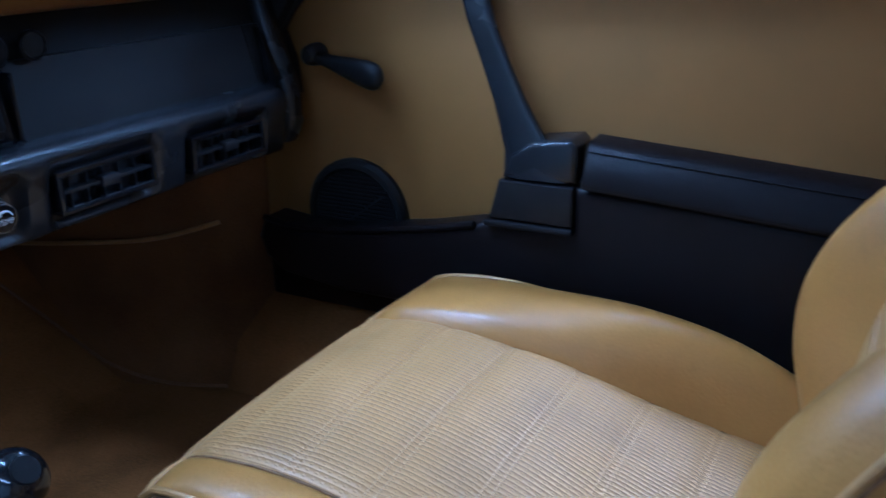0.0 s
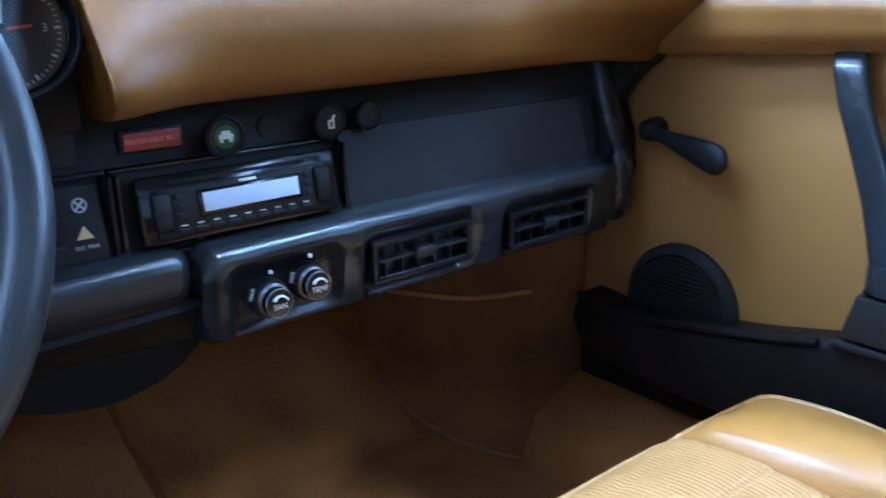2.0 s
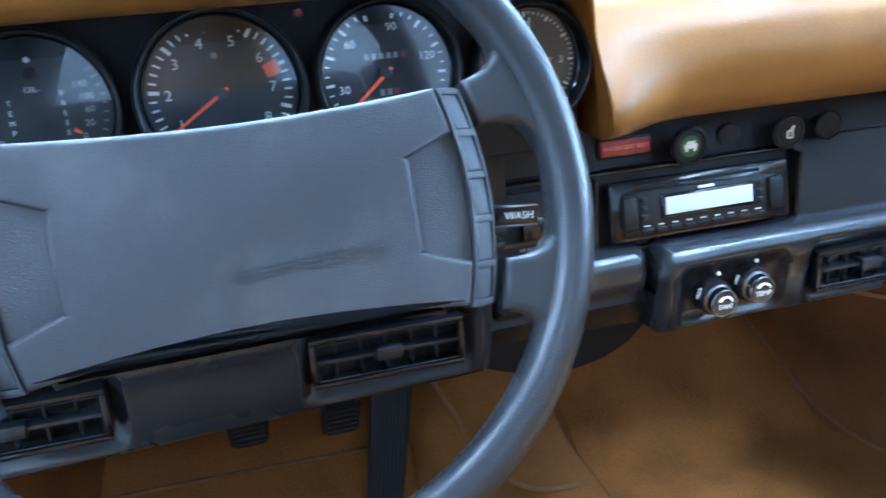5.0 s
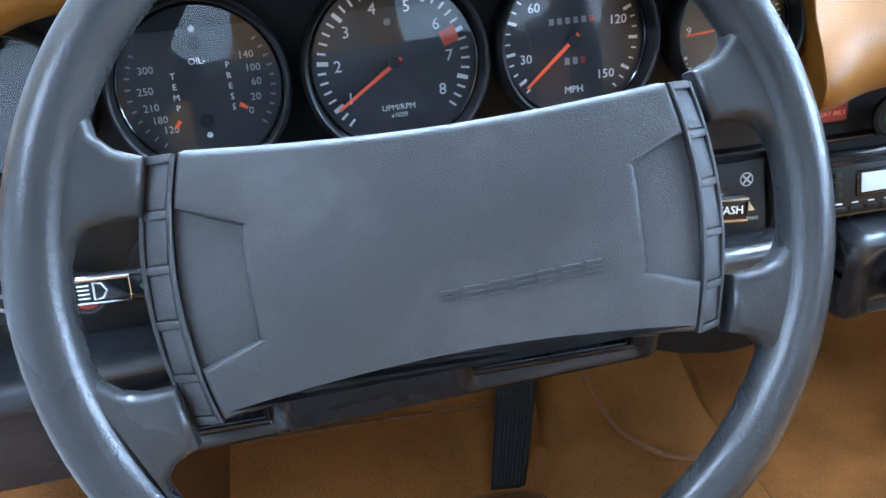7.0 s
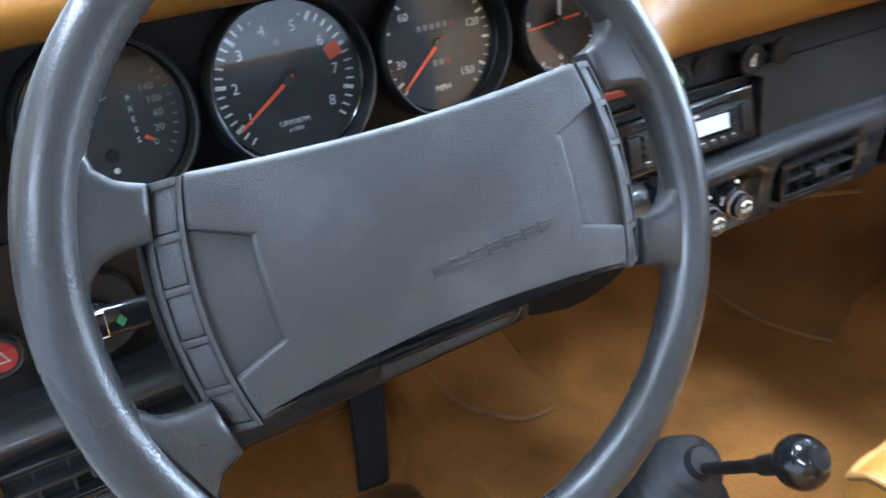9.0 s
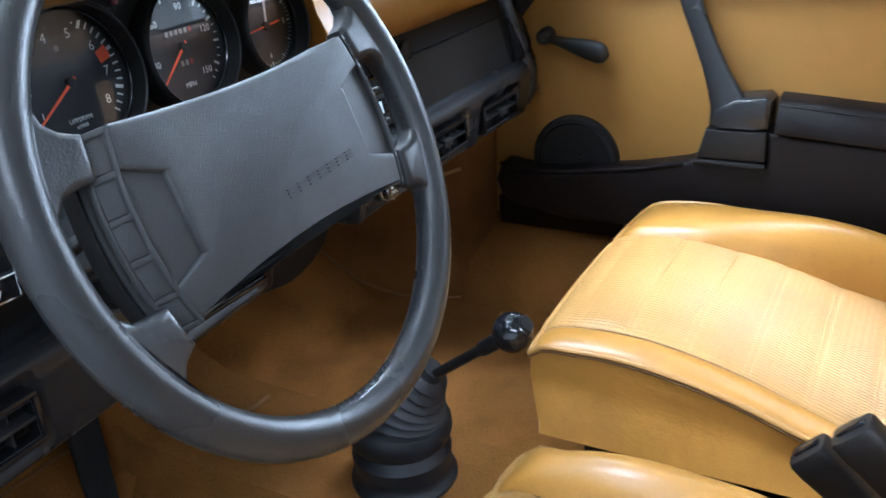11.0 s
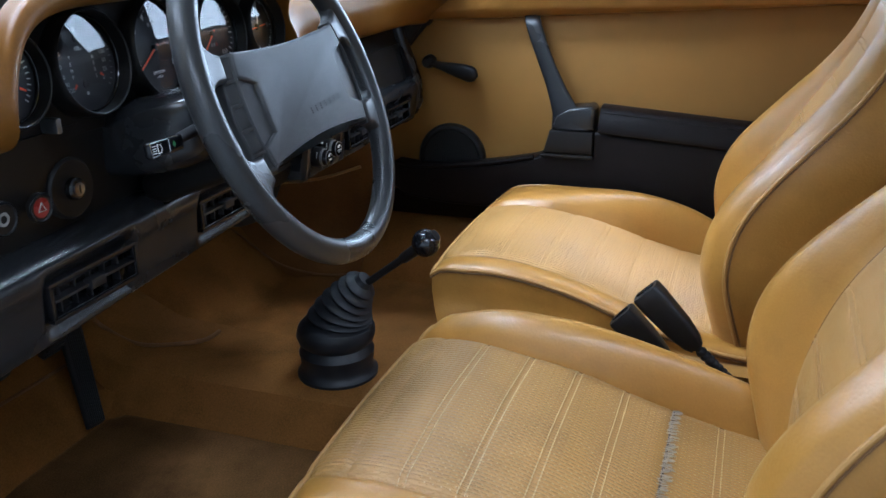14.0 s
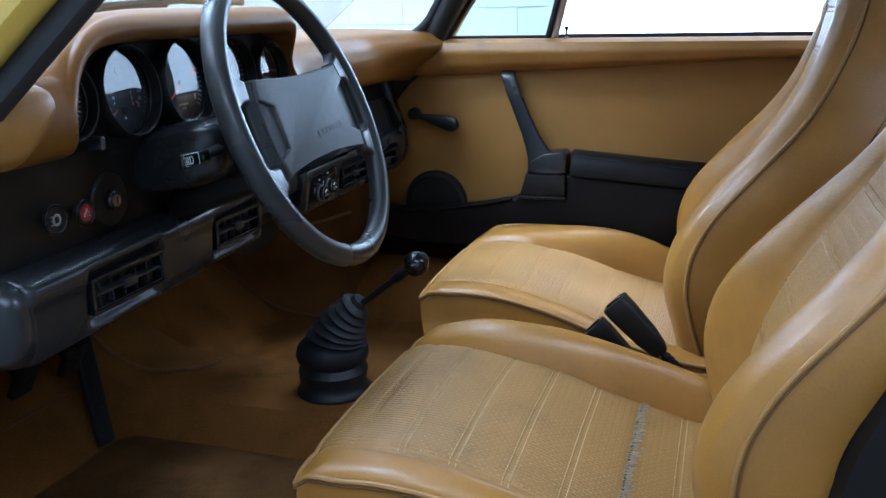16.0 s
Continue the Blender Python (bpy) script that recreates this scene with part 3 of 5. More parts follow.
for k in range(37):
    t = k / 36 * (len(rows) - 1)
    i = min(int(t), len(rows) - 2)
    x, y, z, w = [a + (b - a) * (t - i) for a, b in zip(rows[i], rows[i + 1])]
    d = 0.014 + 0.03 * smooth(0.36, 0.31, z)
    rings.append([(x + d * (0.5 - 0.5 * math.copysign(abs(math.cos(a)) ** 0.6, math.cos(a))), y + w * math.copysign(abs(math.sin(a)) ** 0.6, math.sin(a)), z) for a in (2 * math.pi * n / 20 for n in range(20))])
part("pull_handle", loft(rings), BLACK_SOFT, door, "black moulded pull handle")
part("handle_base", prism([(-0.304, 0.301), (-0.402, 0.301), (-0.402, 0.348), (-0.394, 0.356), (-0.345, 0.350), (-0.315, 0.332)], 0, 0.580, 0.645, 0.008, 3), BLACK_SOFT, door)
# window crank
crank = part("crank", lathe([(0.014, 0), (0.016, 0.003), (0.015, 0.020), (0.0125, 0.030), (0.008, 0.034), (0, 0.034)], Matrix.Translation((PX, 0.002, 0.435)) @ Matrix.Rotation(radians(-90), 4, "Y"), 24), BLACK, door, "black window crank")
small, grip = Vector((0.618, 0.002, 0.435)), Vector((0.600, -0.112, 0.413))
along = (grip - small).normalized()
across = Vector((0, -along.z, along.y)).normalized()
rings = []
for k in lin(0, 1, 21):
    w = 0.0075 + 0.0115 * smooth(0.05, 0.85, k)
    end = math.sqrt(max(0.02, 1 - (max(0, k - 0.84) / 0.16) ** 2)) * math.sqrt(max(0.05, 1 - (max(0, 0.06 - k) / 0.06) ** 2))
    rings.append([small.lerp(grip, k * 1.13) + across * w * end * math.sin(a) + Vector((0.0075 + 0.004 * k, 0, 0)) * end * math.cos(a) for a in (2 * math.pi * n / 18 for n in range(18))])
part("arm", loft(rings), BLACK, crank, sharp=70)
# loudspeaker
spk = Matrix.Translation((PX, -0.050, 0.203)) @ Matrix.Rotation(radians(-90), 4, "Y")
speaker = part("loudspeaker", lathe([(0.085, 0), (0.085, 0.008), (0.080, 0.015), (0.073, 0.016), (0.069, 0.011), (0.0, 0.010)], spk, 48), BLACK, door, "round black loudspeaker grille")
bm = bmesh.new()
for k in range(-11, 12):
    h = k * 0.006
    half = math.sqrt(0.0685 ** 2 - h * h)
    box((-half, h - 0.0011, 0.010), (half, h + 0.0011, 0.0135), 0, bm=bm)
    box((h - 0.0011, -half, 0.010), (h + 0.0011, half, 0.0132), 0, bm=bm)
part("grille", bm, BLACK, speaker, m=spk)
part("grille_bar", box((-0.002, -0.066, 0.012), (0.002, 0.066, 0.0155), 0.001), BLACK, speaker, m=spk @ Matrix.Rotation(radians(35), 4, "Z"))

# ---------------------------------------------------------------- dashboard
dash = thing("dashboard", (0, 0.1, 0.3), "car dashboard with tan padded top and black fascia", "dashboard")


def curve(q, s):
    """A point on the smooth curve through the pairs q."""
    t = s * (len(q) - 1)
    i = min(int(t), len(q) - 2)
    f = t - i
    p = [Vector(q[max(0, min(len(q) - 1, k))] + (0,)) for k in (i - 1, i, i + 1, i + 2)]
    v = 0.5 * (2 * p[1] + (p[2] - p[0]) * f + (2 * p[0] - 5 * p[1] + 4 * p[2] - p[3]) * f * f + (3 * p[1] - p[0] - 3 * p[2] + p[3]) * f ** 3)
    return v.x, v.y


def pad_profile(kind):
    # (y, z) from the hidden underside over the front edge to the foot of the screen
    if kind == "driver":
        return [(0.05, 0.662), (0.0, 0.664), (-0.040, 0.666), (-0.056, 0.674), (-0.058, 0.688), (-0.044, 0.701), (-0.012, 0.706), (0.08, 0.690), (0.28, 0.658), (0.46, 0.632)]
    if kind == "end":
        return [(0.05, 0.543), (0.0, 0.543), (-0.045, 0.543), (-0.075, 0.553), (-0.085, 0.578), (-0.075, 0.614), (-0.045, 0.645), (0.08, 0.665), (0.28, 0.655), (0.46, 0.630)]
    return [(0.09, 0.530), (0.06, 0.528), (0.028, 0.528), (0.012, 0.535), (0.003, 0.555), (0.002, 0.592), (0.019, 0.624), (0.066, 0.643), (0.28, 0.650), (0.46, 0.632)]


def dash_pad(x, s):
    def on(kind):
        return Vector((*curve(pad_profile(kind), s), 0))
    u = (x + 0.385) / (0.306 if x > -0.385 else 0.325)
    wr, wl = (min(1, abs(u)) ** 22 if u > 0 else 0.0), (min(1, abs(u)) ** (8 - 3.5 * smooth(0.48, 0.62, s)) if u < 0 else 0.0)
    p = on("driver").lerp(on("passenger"), wr).lerp(on("end"), wl)
    bulge = -0.046 * math.exp(-((x + 0.082) / (0.060 if x > -0.082 else 0.012)) ** 2) * (1 - smooth(0.545, 0.63, p.y)) * (1 - smooth(0.55, 0.8, s))
    back = -0.088 * smooth(0.36, 0.645, x) * smooth(0.535, 0.615, p.y) * (1 - smooth(0.72, 0.95, s))
    return (x, p.x + bulge + back - 0.012 * smooth(0.40, 0.64, x) * (1 - smooth(0.6, 0.9, s)), p.y - 0.007 * smooth(0.52, 0.63, x) * (1 - smooth(0.2, 0.6, s)))


pxs = lin(-0.79, -0.715, 5) + lin(-0.71, -0.60, 34) + lin(-0.58, -0.18, 22) + lin(-0.17, -0.05, 40) + lin(-0.035, 0.50, 26) + lin(0.51, 0.628, 14)
part("top_pad", sheet(dash_pad, pxs, lin(0, 1, 60)), PAD, dash, "tan padded dashboard top")
bolster = [(-0.800, 0.637), (-0.782, 0.632), (-0.772, 0.620), (-0.773, 0.608), (-0.791, 0.587), (-0.823, 0.563), (-0.838, 0.558), (-0.858, 0.566), (-0.875, 0.60), (-0.85, 0.632)]
edge = spline([(x, 0, z) for x, z in bolster + bolster[:1]], 41)[:-1]
rings = [[(-0.815 + (p.x + 0.815) * k, y, 0.600 + (p.z - 0.600) * k) for p in edge] for k, y in ((0.97, -0.050), (1.0, -0.070), (1.0, -0.098), (0.97, -0.108), (0.90, -0.116), (0.75, -0.122), (0.4, -0.126))]
part("end_bolster", loft(rings), LITVINYL, dash, "rounded tan bolster at the driver's end", sharp=60)
# gauge panel, lower driver's panel and passenger fascia
part("gauge_panel", prism([(-0.715, 0.52), (-0.09, 0.52), (-0.085, 0.66), (-0.12, 0.672), (-0.66, 0.672), (-0.715, 0.64)], 1, 0.004, 0.03, 0.004), BLACK_MATT, dash)
part("gauge_backing", box((-0.715, 0.034, 0.488), (-0.088, 0.050, 0.62), 0.002), BLACK_MATT, dash)
part("switch_panel", sheet(lambda x, z: (x, dash_y(x) + 0.045 - 0.12 * (z - 0.41), z), lin(-0.775, -0.15, 24), lin(0.40, 0.535, 8), (0, 0.02, 0)), BLACK, dash)


def fascia_y(z):
    return 0.036 + (z - 0.395) * 0.28


part("fascia", sheet(lambda x, z: (x, fascia_y(z), z), lin(-0.16, 0.615, 30), lin(0.375, 0.545, 8), (0, 0.02, 0)), BLACK_MATT, dash)
for lo, hi, name, mt in (((0.173, 0.398), (0.538, 0.482), "glovebox_lid", BLACK), ((0.541, 0.398), (0.600, 0.482), "end_panel", BLACK)):
    part(name, sheet(lambda x, z: (x, fascia_y(z) - 0.006, z), lin(lo[0], hi[0], 12), lin(lo[1], hi[1], 6), (0, 0.008, 0)), mt, dash)
part("glovebox_latch", loft([[(0.560 + dx * w, fascia_y(z) - 0.008 - dy, z) for dx, dy in ((-1, 0), (-0.8, d), (0.8, d), (1, 0))] for z, w, d in ((0.402, 0.008, 0.004), (0.410, 0.009, 0.018), (0.425, 0.007, 0.016), (0.450, 0.0045, 0.012), (0.470, 0.004, 0.010), (0.478, 0.003, 0.003))]), GLOSSBLACK, dash, "black glovebox latch")
part("fascia_end", prism([(0.03, 0.38), (0.13, 0.38), (0.13, 0.535), (0.004, 0.535), (0.05, 0.468), (0.035, 0.43)], 0, 0.598, 0.634, 0.004), BLACK_MATT, dash)
rings = []
for z in lin(0.318, 0.530, 16):
    y0 = interp(z, [0.318, 0.345, 0.40, 0.45, 0.53], [0.022, 0.008, 0.010, 0.030, 0.052])
    rings.append([(0.588 + 0.020 * math.copysign(abs(math.cos(a)) ** 0.5, math.cos(a)), y0 + 0.05 + 0.05 * math.copysign(abs(math.sin(a)) ** 0.5, math.sin(a)), z) for a in (2 * math.pi * n / 24 for n in range(24))])
part("roll_post", loft(rings), BLACK_SOFT, dash, "padded black end of the knee roll", sharp=50)
part("end_seal", tube([(0.622, 0.058, 0.464), (0.622, 0.030, 0.498)] + [Vector(dash_pad(0.628, k)) + Vector((0.0, -0.003, 0.0)) for k in lin(0.24, 0.70, 30)], 0.0058, 8), BLACK_MATT, dash, "black rubber seal at the dash end")


VENTS = [(0.178, 0.311, 0.3510, 0.046), (0.373, 0.508, 0.3455, 0.046), (-0.350, -0.211, 0.361, 0.047), (-0.661, -0.514, 0.362, 0.047)]


def knee_roll(x0, x1, top, bottom, scoops, lower=0.0, back=0.0):
    """A padded roll along the foot of the dashboard, scooped out round vents and knobs."""
    def f(x, s):
        q = [(0.066, top - 0.006), (0.045, top + 0.001), (0.020, top - 0.001), (0.001, top - 0.010), (-0.004, top - 0.026), (0.000, top - 0.045), (0.006, bottom + 0.014), (0.018, bottom), (0.075, bottom - lower)]
        y, z = curve(q, s)
        dip = 0.0
        for a, b, lo, hi in scoops:
            inside = smooth(a - 0.010, a + 0.006, x) * (1 - smooth(b - 0.006, b + 0.010, x)) * smooth(lo - 0.012, lo + 0.008, z) * (1 - smooth(hi - 0.008, hi + 0.016, z))
            dip = max(dip, inside)
        end = max(0, 1 - (x - x0) / 0.012, 1 - (x1 - x) / 0.012)
        y = y + dip * 0.013 * (1 if y < 0.03 else 0) + 0.010 * end ** 2 + back
        return (x, y + dash_y(x), z - (top - bottom) * 0.06 * end ** 2 * (1 if z > (top + bottom) / 2 else -1))
    n = int((x1 - x0) / 0.005) + 2
    return sheet(f, lin(x0, x1, n), lin(0, 1, 49), (0, 0.03, 0))


part("knee_roll", knee_roll(-0.004, 0.570, 0.406, 0.309, [(0.024, 0.138, 0.318, 0.374), (0.176, 0.314, 0.318, 0.376), (0.371, 0.511, 0.314, 0.372)]), BLACK_SOFT, dash, "padded black knee roll")
part("centre_roll", knee_roll(-0.175, -0.010, 0.408, 0.352, [], back=0.012), BLACK_SOFT, dash)
part("driver_roll", knee_roll(-0.775, -0.178, 0.418, 0.312, [(-0.352, -0.207, 0.328, 0.388), (-0.664, -0.510, 0.328, 0.390)]), BLACK_SOFT, dash, "padded black knee roll")
part("apron", loft([[(x, 0.034 + dash_y(x), 0.352), (x, 0.030 + dash_y(x), 0.344), (x, 0.044 + dash_y(x), z), (x, 0.052 + dash_y(x), z - 0.004), (x, 0.070, z), (x, 0.070, 0.352)] for x, z in ((x, interp(x, [-0.20, -0.02, 0.006, 0.016], [0.324, 0.313, 0.312, 0.326])) for x in lin(-0.20, 0.016, 24))]), BLACK, dash, "black apron below the centre roll", sharp=50)
part("lower_panel", prism([(x, z) for x, z in zip(lin(-0.20, 0.018, 24), [interp(x, [-0.20, -0.153, -0.127, -0.082, -0.058, -0.029, -0.003, 0.018], [0.292, 0.273, 0.264, 0.256, 0.258, 0.264, 0.276, 0.296]) for x in lin(-0.20, 0.018, 24)])] + [(0.018, 0.345), (-0.20, 0.345)], 1, 0.071, 0.125, 0.003), BLACK_MATT, dash)
part("under_tray", loft([[(x, 0.08, 0.318), (x, 0.07, 0.308), (x, 0.40, 0.36), (x, 0.40, 0.375)] for x in lin(-0.77, 0.58, 20)]), BLACK_MATT, dash)
rings = []
for k in lin(0, 1, 10):
    f = math.sqrt(max(0.02, 1 - k ** 2.4))
    rings.append([(-0.772 - 0.040 * k, 0.010 + 0.052 * f * math.copysign(abs(math.cos(a)) ** 0.6, math.cos(a)), 0.365 + 0.053 * f * math.copysign(abs(math.sin(a)) ** 0.7, math.sin(a))) for a in (2 * math.pi * n / 28 for n in range(28))])
part("roll_end", loft(rings), BLACK_SOFT, dash, sharp=60)


def air_vent(a, b, zc, h):
    xc, w = (a + b) / 2, b - a
    y = dash_y(xc) + 0.004
    v = thing("air_vent", (xc, y, zc - h / 2), "black louvred air vent in the knee roll", "air vent", "dashboard air vents")
    bm = bmesh.new()
    for lo, hi in (((a, zc - h / 2), (b, zc - h / 2 + 0.005)), ((a, zc + h / 2 - 0.005), (b, zc + h / 2)), ((a, zc - h / 2 + 0.005), (a + 0.005, zc + h / 2 - 0.005)), ((b - 0.005, zc - h / 2 + 0.005), (b, zc + h / 2 - 0.005))):
        box((lo[0], y - 0.008, lo[1]), (hi[0], y + 0.012, hi[1]), 0.0016, 2, bm=bm)
    part("frame", bm, GLOSSBLACK, v)
    part("duct", box((a + 0.003, y + 0.020, zc - h / 2 + 0.003), (b - 0.003, y + 0.024, zc + h / 2 - 0.003), 0), BLACK_MATT, v)
    for zz in (zc,):
        part("slat", prism([(y - 0.005, zz - 0.0014), (y + 0.010, zz - 0.0004), (y + 0.010, zz + 0.0016), (y - 0.005, zz + 0.0014)], 0, a + 0.005, b - 0.005, 0.0005, 1), VENTGREY, v)
    for k in range(1, 6):
        x = a + w * k / 6
        part("vane", box((x - 0.0009, y + 0.003, zc - h / 2 + 0.004), (x + 0.0011, y + 0.018, zc + h / 2 - 0.004), 0.0004, 1), VENTGREY, v)
    loop_ = [(a + 0.0065, y - 0.0062, zc - h / 2 + 0.0065), (b - 0.0065, y - 0.0062, zc - h / 2 + 0.0065), (b - 0.0065, y - 0.0062, zc + h / 2 - 0.0065), (a + 0.0065, y - 0.0062, zc + h / 2 - 0.0065)]
    # lighter grey line laid on the frame for the glint along its edge
    part("bright_edge", tube(loop_, 0.0005, 6, loop=True), VENTGREY, v)
    part("tab", box((xc - 0.012, y - 0.010, zc - 0.006), (xc + 0.012, y + 0.004, zc + 0.006), 0.002), VENTGREY, v)
    return v


for v in VENTS:
    air_vent(*v)


def turn_knob(x, z, word, other):
    y = dash_y(x) + 0.004
    t = thing("rotary_control", (x, y, z - 0.02), f"black rotary heater control lettered {word.lower()} with chrome ring", "heater control", "heater controls")
    m = facing(x, y, z) @ Matrix.Scale(0.88, 4)
    part("skirt", lathe([(0.0215, -0.012), (0.0215, 0.004), (0.020, 0.007), (0.016, 0.008)], m, 36), BLACK, t)
    part("ring", lathe([(0.0165, 0.006), (0.0185, 0.008), (0.0185, 0.011), (0.0165, 0.012)], m, 36), STEEL, t)
    part("cap", lathe([(0.0165, 0.008), (0.0160, 0.020), (0.0145, 0.023), (0.0, 0.0235)], m, 36), GLOSSBLACK, t)
    part("bright_edge", tube([m @ Vector((0.0155 * math.cos(a), 0.0155 * math.sin(a), 0.0212)) for a in lin(0, 2 * math.pi, 33)[:-1]], 0.0006, 6, loop=True), STEEL, t)
    writing(word, 0.0085, m @ Matrix.Translation((0, -0.0035, 0.0238)), WHITE, t)
    arc = [m @ Vector((0.0095 * math.cos(a), 0.0095 * math.sin(a) - 0.001, 0.0240)) for a in lin(radians(20), radians(150), 10)]
    part("arrow", tube(arc, [0.0012] * 8 + [0.0022, 0.0003], 6, flat=0.3), WHITE, t)
    writing(other, 0.0065, m @ Matrix.Rotation(radians(75), 4, "Z") @ Matrix.Translation((0.004, 0.0245, 0.005)), WHITE, t)
    part("pointer_mark", ball((x, y - 0.006, z + 0.027), 0.0022, 8), WHITE, t)


turn_knob(0.060, 0.344, "FAN", "MAX")
turn_knob(0.104, 0.350, "TEMP", "MIN")


def pull_knob(x, z, r, label, sign=None, y=None, mt=BLACK, length=0.018, mark_mt=None):
    mark_mt = mark_mt or WHITE
    y = fascia_y(z) if y is None else y
    t = thing("pull_knob", (x, y, z - r), label, "knob", "dashboard pull knobs")
    m = facing(x, y, z)
    part("stem", lathe([(0.006, 0), (0.006, length)], m, 14), BLACK, t)
    part("knob", lathe([(0.006, length - 0.004), (r, length), (r, length + 0.004), (r * 0.86, length + 0.006), (r * 0.78, length + 0.0045), (0, length + 0.0045)], m, 32), mt, t)
    if sign == "car":
        # green glow round the white symbol, painted as a dark green disc
        part("disc", lathe([(r * 0.55, length + 0.0047), (0, length + 0.0050)], m, 24), DARKGREEN, t)
        bm = box((-0.007, -0.002, length + 0.005), (0.007, 0.0025, length + 0.0056), 0.0002, 1)
        box((-0.0045, 0.0025, length + 0.005), (0.0045, 0.0055, length + 0.0056), 0.0002, 1, bm=bm)
        box((-0.006, -0.0048, length + 0.005), (-0.003, -0.002, length + 0.0056), 0.0002, 1, bm=bm)
        box((0.003, -0.0048, length + 0.005), (0.006, -0.002, length + 0.0056), 0.0002, 1, bm=bm)
        part("symbol", bm, WHITE, t, m=m)
    elif sign == "lighter":
        bm = box((-0.0035, -0.007, length + 0.005), (0.0035, 0.0015, length + 0.0054), 0.0002, 1)
        part("symbol", bm, WHITE, t, m=m)
        part("symbol", box((-0.0015, -0.0055, length + 0.0054), (0.0015, 0.0, length + 0.0057), 0), BLACK, t, m=m)
        part("symbol", box((-0.001, 0.002, length + 0.005), (0.001, 0.0075, length + 0.0054), 0), WHITE, t, m=m @ Matrix.Rotation(radians(-35), 4, "Z"))
    elif sign == "well":
        part("socket", lathe([(r * 0.5, length + 0.0048), (r * 0.42, length + 0.003), (0, length + 0.002)], m, 20), GLOSSBLACK, t)
    elif sign == "hazard":
        part("disc", lathe([(r * 0.66, length + 0.0047), (0, length + 0.0050)], m, 24), mark_mt, t)
        part("symbol", tube([m @ Vector((x, y2, length + 0.0054)) for x, y2 in ((-0.0052, -0.0038), (0.0052, -0.0038), (0.0, 0.0056))], 0.0008, 6, loop=True), FADED, t)
        part("rim_ring", lathe([(r * 0.98, length + 0.0035), (r * 0.95, length + 0.0056), (r * 0.88, length + 0.0062)], m, 32), GLOSSBLACK, t)
    elif sign == "fog":
        part("symbol", lathe([(r * 0.40, length + 0.0046), (r * 0.36, length + 0.0050), (r * 0.26, length + 0.0050), (r * 0.22, length + 0.0046)], m, 16), mark_mt, t)
        for k in range(3):
            part("symbol", box((-r * 0.55, -0.0005 + (k - 1) * 0.005, length + 0.0046), (-r * 0.2, 0.0005 + (k - 1) * 0.005, length + 0.0050), 0), mark_mt, t, m=m)
        part("rim_ring", lathe([(r * 0.98, length + 0.0035), (r * 0.95, length + 0.0056), (r * 0.88, length + 0.0062)], m, 32), GLOSSBLACK, t)
    return t


pull_knob(0.046, 0.494, 0.0195, "black pull knob with a green rear screen symbol", "car")
pull_knob(0.159, 0.495, 0.0180, "black cigarette lighter knob with a white symbol", "lighter")
pull_knob(0.207, 0.496, 0.0155, "small black glovebox lock knob", "well")
part("blank_plug", lathe([(0.0125, -0.002), (0.0125, 0.002), (0.011, 0.003), (0.009, 0.0022), (0, 0.0022)], facing(0.102, fascia_y(0.494), 0.494), 28), BLACK, dash)
lampbox = thing("warning_light", (0.0, 0.09, 0.48), "dim red seat belt warning light in the fascia", "warning light")
fy = fascia_y(0.497)
part("bezel", box((-0.044, fy - 0.004, 0.486), (0.015, fy + 0.002, 0.508), 0.002), BLACK, lampbox)
part("lens", box((-0.041, fy - 0.006, 0.489), (0.012, fy, 0.505), 0.0015), REDLENS, lampbox)
writing("FASTEN SEAT BELT", 0.0058, facing(-0.0145, fy - 0.0062, 0.4970), mat("faded_red_print", (0.75, 0.30, 0.26), 0.5), lampbox)

# radio
radio = thing("car_radio", (0.08, 0.06, 0.40), "black car radio with a pale lit display", "car radio")
ry = 0.034
part("trim_frame", sheet(lambda x, z: (x, ry + 0.006 + (z - 0.4) * 0.2, z), lin(-0.060, 0.170, 3), lin(0.399, 0.478, 3), (0, 0.012, 0)), BLACK, radio)
for lo, hi in (((-0.060, 0.399), (0.170, 0.4025)), ((-0.060, 0.4745), (0.170, 0.478)), ((-0.060, 0.4025), (-0.0565, 0.4745)), ((0.1665, 0.4025), (0.170, 0.4745))):
    part("trim_edge", box((lo[0], ry + (lo[1] - 0.4) * 0.2 - 0.002, lo[1]), (hi[0], ry + 0.008 + (hi[1] - 0.4) * 0.2, hi[1]), 0.0012, 2), GLOSSBLACK, radio)
TR = Matrix.Translation((0.0555, ry + 0.005, 0.4385)) @ Matrix.Rotation(radians(-11), 4, "X") @ BACKWARD
part("faceplate", box((-0.100, -0.030, -0.004), (0.100, 0.030, 0.008), 0.004), GLOSSBLACK, radio, m=TR)
part("inner_bezel", box((-0.088, -0.026, 0.006), (0.088, 0.018, 0.011), 0.003), BLACK, radio, m=TR)
part("disc_slot", box((-0.072, 0.021, 0.007), (0.066, 0.0245, 0.0088), 0.001), BLACK_MATT, radio, m=TR)
part("display_frame", box((-0.048, -0.0110, 0.0105), (0.057, 0.0125, 0.0125), 0.0015), GLOSSBLACK, radio, m=TR)
part("display", box((-0.0435, -0.0075, 0.0118), (0.0535, 0.0095, 0.0134), 0.0004), LCD, radio, m=TR)
part("maker_badge", box((-0.006, 0.0134, 0.011), (0.011, 0.0160, 0.0128), 0.0003), WHITE, radio, m=TR)
